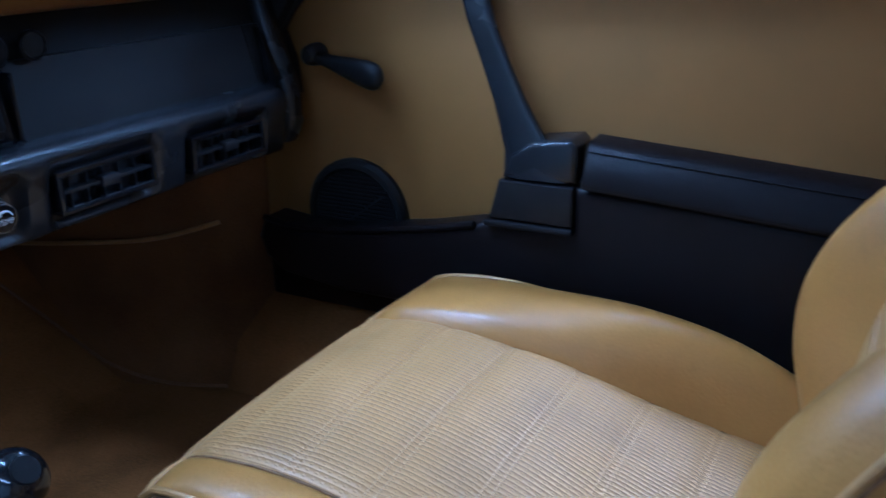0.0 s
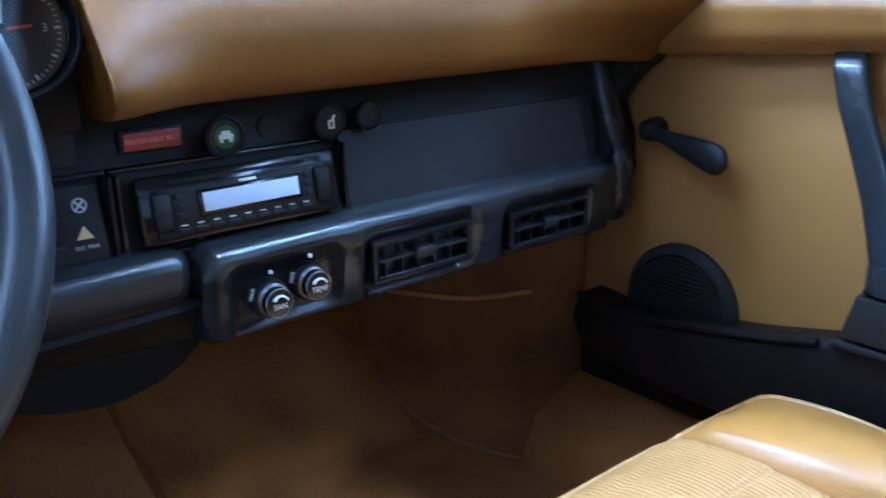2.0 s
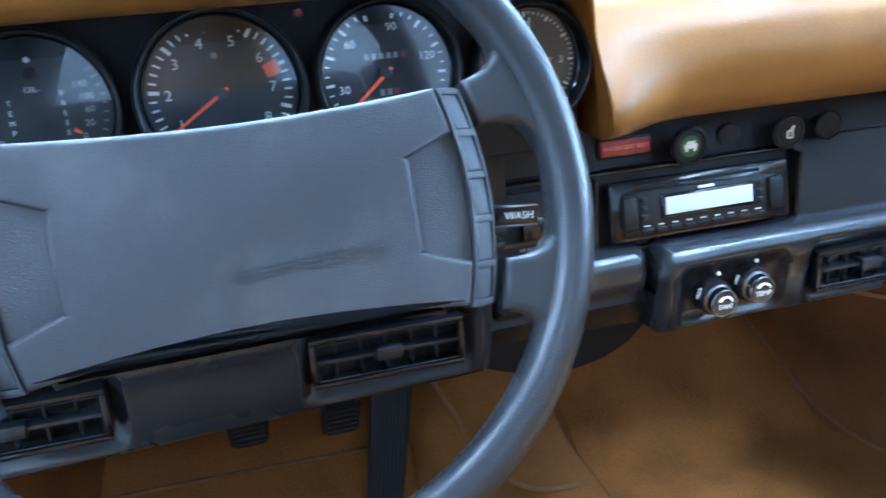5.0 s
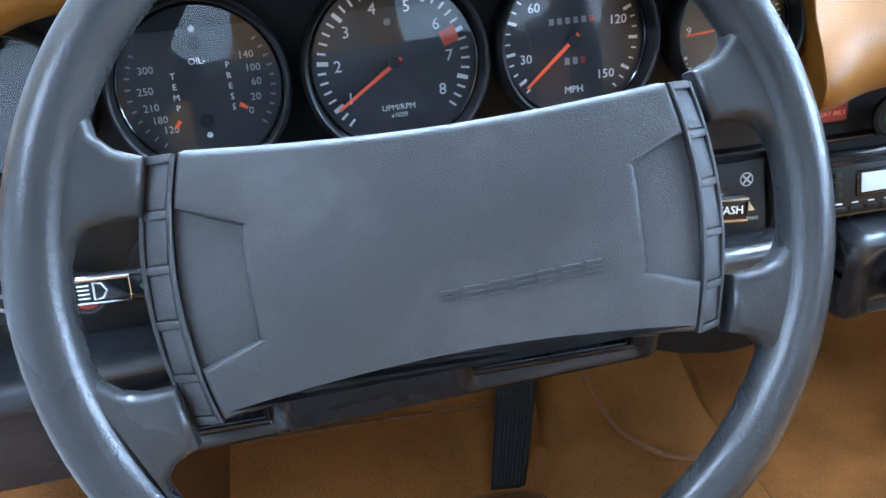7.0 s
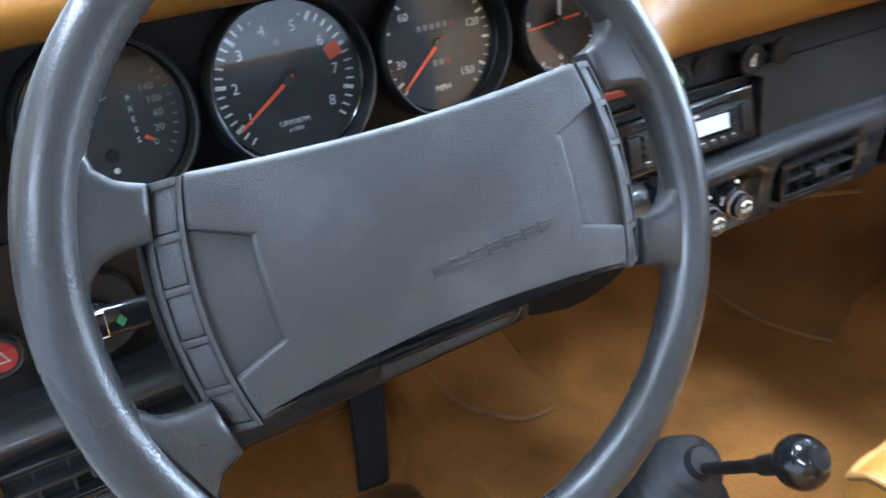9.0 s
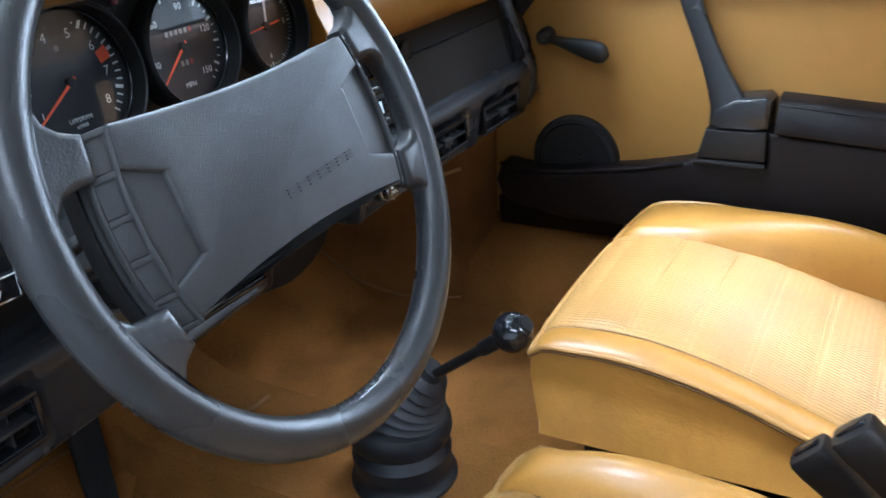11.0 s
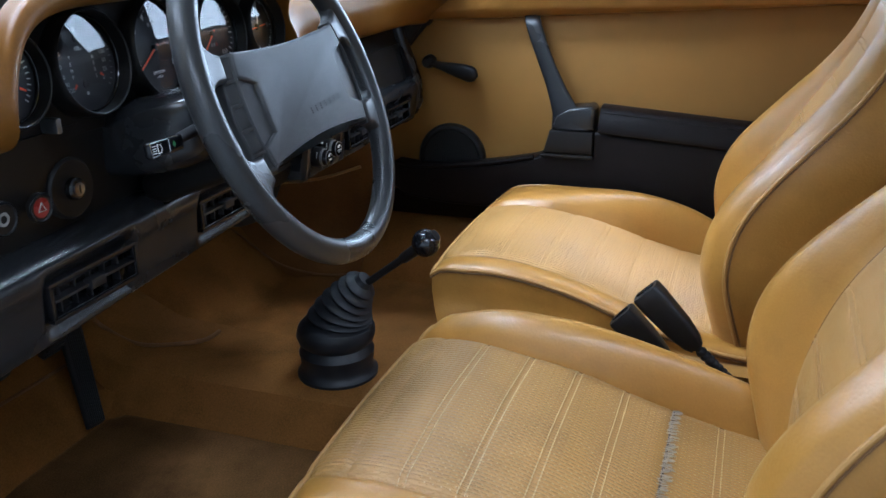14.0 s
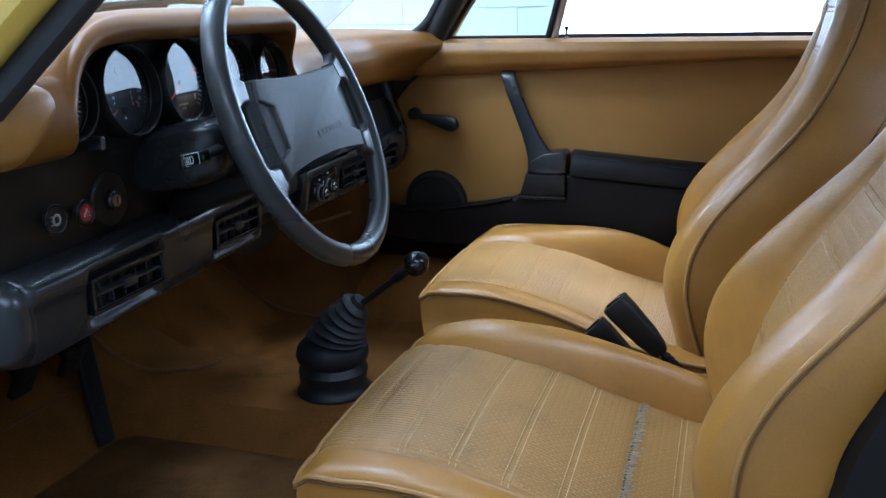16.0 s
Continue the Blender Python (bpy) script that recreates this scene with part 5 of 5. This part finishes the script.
part("wiper_rail", box((-0.30, -0.01, 0.452), (-0.165, 0.02, 0.462), 0.003), BLACK, column)
part("wiper_rail", box((-0.30, -0.005, 0.436), (-0.165, 0.02, 0.444), 0.003), BLACK, column)

# ---------------------------------------------------------------- gear lever
gear = thing("gear_lever", (-0.062, -0.065, -0.022), "gear lever with black rubber bellows boot and ball knob", "gear lever")
prof = [(0.073, 0.000), (0.073, 0.005), (0.067, 0.011), (0.064, 0.020), (0.0655, 0.030), (0.068, 0.046), (0.062, 0.056), (0.060, 0.060), (0.067, 0.066), (0.071, 0.078), (0.069, 0.092), (0.062, 0.102), (0.054, 0.106)]
r0, z0 = 0.053, 0.107
for k in range(6):
    rb = 0.058 - k * 0.0055
    prof += [(rb - 0.012, z0 + 0.003), (rb - 0.002, z0 + 0.006), (rb, z0 + 0.009), (rb - 0.003, z0 + 0.012)]
    z0 += 0.0145
prof += [(0.018, z0 + 0.002), (0.014, z0 + 0.010), (0.0, z0 + 0.011)]


def lean(h):
    """The boot's axis: upright below, bent backwards above."""
    t = max(0.0, h - 0.085) / 0.12
    return Vector((-0.062 - 0.022 * t, -0.062 - 0.075 * t * t ** 0.25, -0.022 + h - 0.004 * t))


rings = []
for r, h in prof:
    c = lean(h)
    ang = 0.75 * smooth(0.08, 0.19, h)
    rings.append([c + Vector((r * math.cos(a), r * math.sin(a) * math.cos(ang), r * math.sin(a) * math.sin(ang))) for a in (2 * math.pi * k / 40 for k in range(40))])
part("boot", loft(rings), RUBBER, gear, "black rubber bellows boot")
base, tip = Vector((-0.086, -0.132, 0.165)), Vector((-0.096, -0.252, 0.259))
part("rod", tube([base, base.lerp(tip, 0.5), base.lerp(tip, 0.62), base.lerp(tip, 0.66), base.lerp(tip, 0.84), base.lerp(tip, 0.95)], [0.0062, 0.0062, 0.0064, 0.0092, 0.0100, 0.0105], 14), BLACK, gear)
part("knob", ball(tip, 0.0235, 28), GLOSSBLACK, gear, "gloss black ball knob")
part("shift_badge", lathe([(0.010, 0.0215), (0.0095, 0.0238), (0, 0.0243)], Matrix.Translation(tip) @ Vector((0, -0.75, 0.66)).to_track_quat("Z", "Y").to_matrix().to_4x4(), 24), BLACK_MATT, gear)

# ---------------------------------------------------------------- seats


def seat(cx, fy, label, left, right, low, high, first_dot, thread):
    """left, right: the seams' offsets from the middle along the cushion; low, high: bolster heights beside them."""
    t = thing("bucket_seat", (cx, fy - 0.25, FLOOR), label, "seat", "front seats")
    HW, LEN, PITCH = 0.250, 0.58, (0.073 if cx > 0 else 0.065)
    D = [0, 0.05, 0.12, 0.22, 0.30, 0.38, 0.45, 0.52]

    def soft(d, xs, ys):
        w = min(0.035, 0.6 * d)
        return sum(interp(d + w * k / 3, xs, ys) for k in range(-3, 4)) / 7

    def crown(d):
        return soft(d, [0, 0.008, 0.02, 0.05, 0.12, 0.20, 0.27, 0.33, 0.40, 0.46, 0.52], [0.150, 0.160, 0.166, 0.172, 0.174, 0.160, 0.140, 0.114, 0.090, 0.075, 0.066])

    def seams(d):
        return soft(d, [0, 0.15, 0.28, 0.40, 0.52], left), soft(d, [0, 0.15, 0.28, 0.40, 0.52], right)

    def top(x, d):
        a, b = seams(d)
        k, h = ((x - b) / (HW - b), high) if x > b else ((a - x) / (HW + a), low) if x < a else (-min(x - a, b - x) / 0.1, low)
        far = x - b if x > b else a - x if x < a else min(x - a, b - x)
        z = crown(d) + 0.0008 * noise.noise(Vector((x * 14 + cx, d * 14, 1.0)))
        inner = cx > 0 and x < (a + b) / 2
        z -= (0.0030 if inner else 0.0090) * math.exp(-(far / (0.0045 if k > 0 else 0.010)) ** 2)
        if k > 0:
            wide = HW - b if x > b else HW + a
            bump = soft(d, D, h) + (min(0.010, 0.075 * wide) * smooth(0.0, 0.04, d) if x > b else 0.0)
            near = cx > 0 and x > b
            e = max(0.0, (k - 0.38) / 0.62)
            if near:
                arch = max(0.0, 1 - abs(2 * k - 1) ** 2.2) ** 0.7
                return z + 0.88 * bump * (arch if k < 0.5 else 0.30 + 0.70 * arch)
            z += bump * (0.5 if inner else 1.0) * (1 - (1 - min(1.0, k / 0.55)) ** 2.4)
            z -= min(0.012 if inner else 0.018 if x < a else 0.052, 0.022 + 0.4 * wide * smooth(0.0, 0.06, d)) * (1 - math.sqrt(max(0, 1 - e * e))) * (0.35 + 0.65 * smooth(0, 0.06, d))
        else:
            z += 0.006 * math.exp(-((x - (a + b) / 2) / 0.12) ** 2) * smooth(0, 0.1, d)
        return z

    def pleat(x, d):
        f = abs(((d - 0.115) / PITCH + 2.5) % 1 - 0.5) * PITCH
        if cx > 0:
            return top(x, d) + smooth(0.0, 0.016, x - seams(d)[0]) * (0.0025 - 0.0018 * math.exp(-(f / 0.007) ** 2))
        return top(x, d) + 0.0022 - 0.0022 * math.exp(-(f / 0.0045) ** 2)

    def at(x, d, z):
        bow = 0.010 * (1 - (x / HW) ** 2) * (1 - smooth(0, 0.3, d))
        return (cx + x, fy - d + bow, z)

    def spread(q, d):
        a, b = seams(d)
        return a + (b - a) * q
    part("centre_panel", sheet(lambda q, d: at(spread(q, d), d, pleat(spread(q, d), d)), lin(0, 1, 34), lin(0.002, LEN, 120)), HIDE_RIB, t, "perforated tan centre panel with stitched pleats", sharp=80)
    for s in (1, -1):
        def side_top(k, d):
            e = seams(d)[1 if s > 0 else 0]
            x = e + (s * HW - e) * k
            return at(x, d, top(x + s * 1e-6, d))
        part("bolster", sheet(side_top, [1 - (1 - k) ** 1.7 for k in lin(0, 1, 26)], lin(0.0, LEN, 70)), HIDE, t, "smooth tan leather side bolster", sharp=80)
    # skirt round the cushion, and its piping
    loop_ = [(-HW, d) for d in lin(LEN, 0, 40)] + [(x, 0.0) for x in lin(-HW, HW, 30)[1:-1]] + [(HW, d) for d in lin(0, LEN, 40)]
    rings = []
    for k in lin(0, 1, 8):
        ring = []
        for x, d in loop_:
            z = top(x, d)
            out = 0.003 * math.sin(math.pi * min(1, k * 1.3)) - 0.018 * k * k
            p = Vector(at(x, d, z + (0.035 - z) * k))
            p += Vector((math.copysign(out, x) if abs(x) == HW else 0, out if d == 0 else 0, 0))
            ring.append(p)
        rings.append(ring)
    part("cushion_side", loft(rings, caps=False, closed=False), HIDE, t, "tan leather cushion side", sharp=80)
    part("piping", tube([Vector(at(x * 1.004, d, top(x, d) + 0.0005)) + Vector((0, 0.002 if d == 0 else 0, 0)) for x, d in loop_], 0.0036, 8), PIPING, t)
    # dark tube just under the piping, drawn as its shadow line
    part("welt_seam", tube([Vector(at(x * 1.010, d, top(x, d) - 0.0050)) + Vector((0, 0.0035 if d == 0 else 0, 0)) for x, d in loop_], 0.0016, 6), SHADESEAM, t)
    for e in (0, 1):
        part("panel_seam", tube([Vector(at(seams(d)[e], d, top(seams(d)[e], d) + 0.0005)) for d in lin(0.004, LEN - 0.02, 70)], 0.0013, 6), SHADESEAM, t)
    # double stitching in the pleats
    bm = bmesh.new()
    for k in range(7):
        d0 = 0.115 + PITCH * k
        if d0 > LEN - 0.03 or (cx < 0 and abs(d0 - 0.375) < 0.01):
            continue
        for off in (-0.0042, 0.0042):
            n = 56
            for i in range(n):
                x0, x1 = spread(i / n, d0), spread((i + 0.6) / n, d0)
                a, b = at(x0, d0 + off, pleat(x0, d0 + off) + 0.0004), at(x1, d0 + off, pleat(x1, d0 + off) + 0.0004)
                tube([a, b], 0.0009 if cx < 0 else 0.0007, 4, bm=bm)
    tagged(part("stitching", bm, thread, t), kind="stuff")
    # punched dots, in rows along the ribs; their highlights are painted as pale quads
    bm = bmesh.new()
    for i in range(-33, 30):
        for j in range(first_dot, 58):
            x, d0 = i * 0.0062, j * 0.0096 + (0.0048 if i % 2 else 0.0)
            a, b = seams(d0)
            f = abs(((d0 - 0.115) / PITCH + 2.5) % 1 - 0.5) * PITCH
            if not a + 0.012 < x < b - 0.012 or f < 0.007:
                continue
            bm.faces.new([bm.verts.new(at(x + dx, d0 + dd, pleat(x + dx, d0 + dd) + 0.0005)) for dx, dd in ((-0.0007, 0.0008), (0.0007, 0.0008), (0.0007, -0.0008), (-0.0007, -0.0008))])
    tagged(part("perforation", bm, thread, t), kind="stuff")
    # backrest
    def even(z, xs, ys):
        return sum(interp(z + 0.045 * k / 4, xs, ys) for k in range(-4, 5)) / 9

    def yb(z):
        return even(z, [0.04, 0.10, 0.20, 0.30, 0.40, 0.50, 0.60, 0.70, 0.88], [-0.555, -0.560, -0.563, -0.588, -0.645, -0.708, -0.748, -0.770, -0.795])

    def hw(z):
        return even(z, [0.04, 0.10, 0.20, 0.34, 0.42, 0.48, 0.55, 0.62, 0.75, 0.83, 0.87, 0.885], [0.215, 0.238, 0.253, 0.251, 0.232, 0.205, 0.170, 0.150, 0.142, 0.130, 0.105, 0.07])

    def bol(z):
        return even(z, [0.04, 0.12, 0.22, 0.32, 0.42, 0.52, 0.65, 0.88], [0.015, 0.045, 0.072, 0.072, 0.044, 0.019, 0.008, 0.005])

    def front(q, z):
        a = abs(q)
        r = max(0.0, (a - 0.74) / 0.26)
        n = bol(z) * smooth(0.50, 0.82, a) - 0.042 * (1 - math.sqrt(max(0, 1 - r * r))) - 0.009 * math.exp(-((a - 0.56) / 0.035) ** 2)
        n += 0.0028 * smooth(0.62, 0.72, z) * (1 - smooth(0.78, 0.84, z)) * smooth(0.45, 0.60, a) * (1 - smooth(0.80, 0.95, a)) * math.sin(z * 165 + 3 * a + 2 * noise.noise(Vector((z * 20, q * 3, cx))))
        top_r = max(0.0, (z - 0.80) / 0.085)
        n -= 0.05 * (1 - math.sqrt(max(0, 1 - min(1, top_r) ** 2)))
        return Vector((cx + q * hw(z), fy + yb(z) + 0.042 + n + 0.002 * noise.noise(Vector((q * 4, z * 12, cx))), z))

    zs = lin(0.04, 0.885, 76)
    qs = lin(-1, 1, 57)
    part("backrest", sheet(front, qs, zs), HIDE, t, "tan leather high backrest with integral headrest", sharp=80)

    def insert(q, z):
        p = front(q, z)
        f = abs(((z - 0.12) / 0.070 + 0.5) % 1 - 0.5) * 0.070
        return p + Vector((0, 0.002 - 0.0022 * math.exp(-(f / 0.004) ** 2), 0.001))
    part("back_panel", sheet(insert, lin(-0.54, 0.54, 26), lin(0.07, 0.79, 120), (0, -0.004, 0)), HIDE_RIB, t, "perforated tan back panel with stitched pleats", sharp=80)
    # double stitching of the back panel's pleats
    bm = bmesh.new()
    for k in range(10):
        z0 = 0.12 + 0.07 * k
        for off in (-0.0042, 0.0042):
            for i in range(50):
                q0 = -0.53 + 1.06 * i / 50
                tube([insert(q0, z0 + off) + Vector((0, 0.0004, 0)), insert(q0 + 0.013, z0 + off) + Vector((0, 0.0004, 0))], 0.0009, 4, bm=bm)
    tagged(part("back_stitching", bm, THREAD_TAN, t), kind="stuff")
    for s in (1, -1):
        def flank(k, z):
            a = front(s, z)
            return a + Vector((-s * 0.020 * k * k, -(0.095 if s * cx > 0 else 0.150) * k, 0))
        part("back_side", sheet(flank, lin(0, 1, 8), zs), HIDE, t, "tan leather backrest side", sharp=80)
        part("back_piping", tube([front(s, z) for z in zs], 0.0032, 8), PIPING, t)
        # shadow line behind the backrest piping, drawn as a dark tube
        part("back_welt", tube([front(s, z) + Vector((s * 0.0010, -0.0058, 0)) for z in zs], 0.0016, 6), SHADESEAM, t)
        part("insert_seam", tube([front(s * 0.555, z) + Vector((0, 0.0010, 0.0006)) for z in lin(0.07, 0.80, 90)], 0.0015, 6), SHADESEAM, t)
        if s * cx > 0:
            part("hinge_cover", loft([[Vector((cx + s * (hw(z) - 0.004 + e), fy + yb(z) - 0.024 + yy, z)) for e, yy in ((-0.02, 0.0), (0.008, -0.006), (0.008, -0.140), (-0.02, -0.150))] for z in lin(0.05, 0.50, 20)]), BLACK_MATT, t, "black backrest hinge cover")
    part("back_shell", loft([[Vector((cx + q * (hw(z) - 0.012), fy + yb(z) - 0.095 - 0.045 * (1 - q * q) ** 0.5 * (1 if k else 0), z)) for q, k in [(q, 1) for q in lin(-1, 1, 16)] + [(q, 0) for q in lin(0.9, -0.9, 8)]] for z in zs[:-1]]), BLACK_MATT, t, "black backrest shell")
    # runners and base
    part("seat_base", box((cx - 0.20, fy - 0.48, FLOOR + 0.015), (cx + 0.20, fy - 0.05, 0.05), 0.01), BLACK_MATT, t)
    for s in (-0.17, 0.17):
        part("runner", box((cx + s - 0.015, fy - 0.50, FLOOR + 0.004), (cx + s + 0.015, fy - 0.02, FLOOR + 0.022), 0.003), STEEL, t)
    return t, at, pleat


seat(0.290, -0.212, "tan leather passenger seat with perforated centre, smooth bolsters",
     [-0.203, -0.200, -0.198, -0.195, -0.190], [0.122, 0.122, 0.142, 0.172, 0.185], [0.0, 0.004, 0.006, 0.010, 0.016, 0.022, 0.02, 0.01], [0.0, 0.003, 0.012, 0.038, 0.070, 0.090, 0.080, 0.04], 38, THREAD_TAN)
dseat, d_at, d_pleat = seat(-0.405, -0.292, "tan leather driver seat with a torn cross seam",
     [-0.190, -0.192, -0.196, -0.198, -0.198], [0.178, 0.162, 0.174, 0.192, 0.195], [0.0, 0.002, 0.004, 0.010, 0.018, 0.024, 0.02, 0.01], [0.0, 0.014, 0.028, 0.042, 0.055, 0.064, 0.060, 0.045], 14, THREAD)
# torn seam of the driver's cushion: frayed threads and a dark gap
bm = bmesh.new()
rnd = random.Random(4)
for k in range(150):
    x = -0.17 + 0.35 * k / 150
    d = 0.3745 + rnd.uniform(-0.004, 0.003)
    L = rnd.uniform(0.005, 0.013)
    a = Vector(d_at(x, d, d_pleat(x, d) + 0.0012))
    b = Vector(d_at(x + rnd.uniform(-0.003, 0.003), d + L, d_pleat(x, d + L) + rnd.uniform(0.001, 0.004)))
    tube([a, b], 0.0008, 4, bm=bm)
part("frayed_threads", bm, mat("grey_frayed_thread", (0.33, 0.265, 0.185), 0.9, var=0.3, vscale=80), dseat)
part("seam_gap", tube([Vector(d_at(x, 0.3745, d_pleat(x, 0.3745) - 0.0005)) for x in lin(-0.175, 0.182, 40)], 0.0021, 6), mat("torn_seam_backing", (0.11, 0.080, 0.055), 0.95, var=0.5, vscale=90), dseat)


# ---------------------------------------------------------------- belt buckles between the seats
def buckle(x, top_y, top_z, low_y, low_z, label):
    t = thing("belt_buckle", (x, low_y, low_z - 0.09), label, "seat belt buckle", "belt buckles")
    a, b = Vector((x, top_y, top_z)), Vector((x, low_y, low_z))
    d = (a - b).normalized()
    side = d.cross(Vector((1, 0, 0))).normalized()
    nrm = d.cross(side)
    m = Matrix(((side.x, nrm.x, d.x, b.x), (side.y, nrm.y, d.y, b.y), (side.z, nrm.z, d.z, b.z), (0, 0, 0, 1)))
    L = (a - b).length
    part("body", loft([[(w * math.copysign(abs(math.cos(q)) ** 0.4, math.cos(q)), h * math.copysign(abs(math.sin(q)) ** 0.4, math.sin(q)), z) for q in (2 * math.pi * k / 24 for k in range(24))] for z, w, h in ((0, 0.011, 0.008), (0.012, 0.016, 0.012), (0.040, 0.0205, 0.0165), (L - 0.02, 0.0235, 0.019), (L - 0.004, 0.0235, 0.019), (L, 0.0220, 0.017))]), BLACK, t, m=m)
    part("release_button", box((-0.016, -0.006, L - 0.001), (0.016, 0.004, L + 0.003), 0.0015), GLOSSBLACK, t, m=m)
    part("plate", box((-0.010, -0.0160, L - 0.045), (0.010, -0.0145, L - 0.030), 0.0004, 1), BLACK_MATT, t, m=m)
    bm = bmesh.new()
    for k in range(3):
        box((-0.007, -0.0166, L - 0.042 + k * 0.0035), (0.007, -0.0158, L - 0.0405 + k * 0.0035), 0, bm=bm)
    part("label_bar", bm, STEEL, t, m=m)
    low = b + Vector((0.012, -0.075, -0.075))
    part("stalk", tube([b + d * 0.004, b.lerp(low, 0.3), b.lerp(low, 0.7), low], 0.0065, 10), BLACK_MATT, t)
    part("sleeve", tube([b.lerp(low, 0.05 + k * 0.03) for k in range(31)], [0.0088 if k % 3 else 0.0068 for k in range(31)], 10), BLACK_MATT, t)


buckle(-0.066, -0.600, 0.207, -0.684, 0.122, "black seat belt buckle standing between the front seats")
buckle(-0.030, -0.560, 0.146, -0.638, 0.074, "second black seat belt buckle leaning between the seats")

# ---------------------------------------------------------------- pedals
acc = thing("accelerator_pedal", (-0.26, 0.34, FLOOR), "long black ribbed floor-hinged accelerator pedal", "pedal")
pa, pb = Vector((-0.245, 0.342, -0.106)), Vector((-0.196, 0.418, 0.115))
d = (pb - pa).normalized()
side = Vector((1, 0.25, 0)).normalized()
side = (side - d * side.dot(d)).normalized()
nrm = side.cross(d)
m = Matrix(((side.x, d.x, nrm.x, pa.x), (side.y, d.y, nrm.y, pa.y), (side.z, d.z, nrm.z, pa.z), (0, 0, 0, 1)))
L = (pb - pa).length
part("pad", prism([(-0.026, 0), (0.026, 0), (0.032, L * 0.7), (0.034, L * 0.9), (0.026, L), (-0.026, L), (-0.034, L * 0.9), (-0.032, L * 0.7)], 2, -0.006, 0.004, 0.003), RUBBER, acc, m=m)
for k in range(8):
    x = -0.021 + k * 0.006
    part("rib", box((x - 0.0014, 0.006, 0.0035), (x + 0.0014, L * 0.93, 0.0060), 0.0006, 1), RUBBER, acc, m=m)
part("arm", tube([pb + Vector((0, 0.01, 0)), pb + Vector((0.01, 0.08, 0.10)), pb + Vector((0.01, 0.14, 0.22))], 0.008, 10), BLACK, acc)


def hung_pedal(x, y, z, label):
    t = thing("foot_pedal", (x, y, z - 0.03), label, "pedal", "foot pedals")
    m = Matrix.Translation((x, y, z)) @ Matrix.Rotation(radians(28), 4, "X") @ BACKWARD
    part("pad", prism([(-0.026, -0.026), (-0.018, -0.034), (0.018, -0.034), (0.026, -0.026), (0.028, 0.026), (0.020, 0.034), (-0.020, 0.034), (-0.028, 0.026)], 2, -0.006, 0.006, 0.003), RUBBER, t, m=m)
    for k in range(5):
        yy = -0.026 + k * 0.012
        part("tread", box((-0.021, yy, 0.0055), (0.021, yy + 0.005, 0.0082), 0.001, 1), RUBBER, t, m=m)
    part("arm", tube([(x, y + 0.006, z), (x + 0.005, y + 0.05, z + 0.05), (x + 0.01, y + 0.08, z + 0.20)], 0.009, 10), BLACK, t)


hung_pedal(-0.285, 0.362, 0.084, "black rubber brake pedal")
hung_pedal(-0.410, 0.354, 0.098, "black rubber clutch pedal")

# ---------------------------------------------------------------- glass
for name, pts in (("windscreen", [(-0.66, 0.20, 0.655), (0.55, 0.20, 0.655), (0.42, -0.28, 1.00), (-0.53, -0.28, 1.00)]), ("vent_window", [(0.652, -0.06, 0.63), (0.655, -0.335, 0.63), (0.575, -0.42, 0.90), (0.59, -0.33, 0.90)])):
    bm = bmesh.new()
    n = Vector((0, 0.004, 0.003)) if name == "windscreen" else Vector((0.004, 0, 0))
    loft([pts, [tuple(Vector(p) + n) for p in pts]], bm=bm)
    w = tagged(part(name, bm, TINT), "clear car " + name.replace("_", " "), "window", kind="structure")
    w.visible_shadow = False

# ---------------------------------------------------------------- blocks of the wall before the car
bm = box((-0.1985, 0, -0.0985), (0.1985, 0.012, 0.0985), 0.002, 1)
block_me = bpy.data.meshes.new("block")
bm.to_mesh(block_me)
bm.free()
block_me.materials.append(BLOCKPAINT)
for r in range(9):
    for c in range(24):
        b = new("block", block_me)
        b.matrix_basis = Matrix.Translation((-1.6 + 0.4 * c + (0.2 if r % 2 else 0), 4.189, 0.45 + 0.2 * r))
        b.parent = wall_north
for r in range(5):
    for c in range(9):
        b = new("block", block_me)
        b.matrix_basis = Matrix.Translation((4.289, 0.578 + 0.4 * c + (0.2 if r % 2 else 0), 0.485 + 0.2 * r)) @ Matrix.Rotation(radians(-90), 4, "Z")
        b.parent = wall_east_b
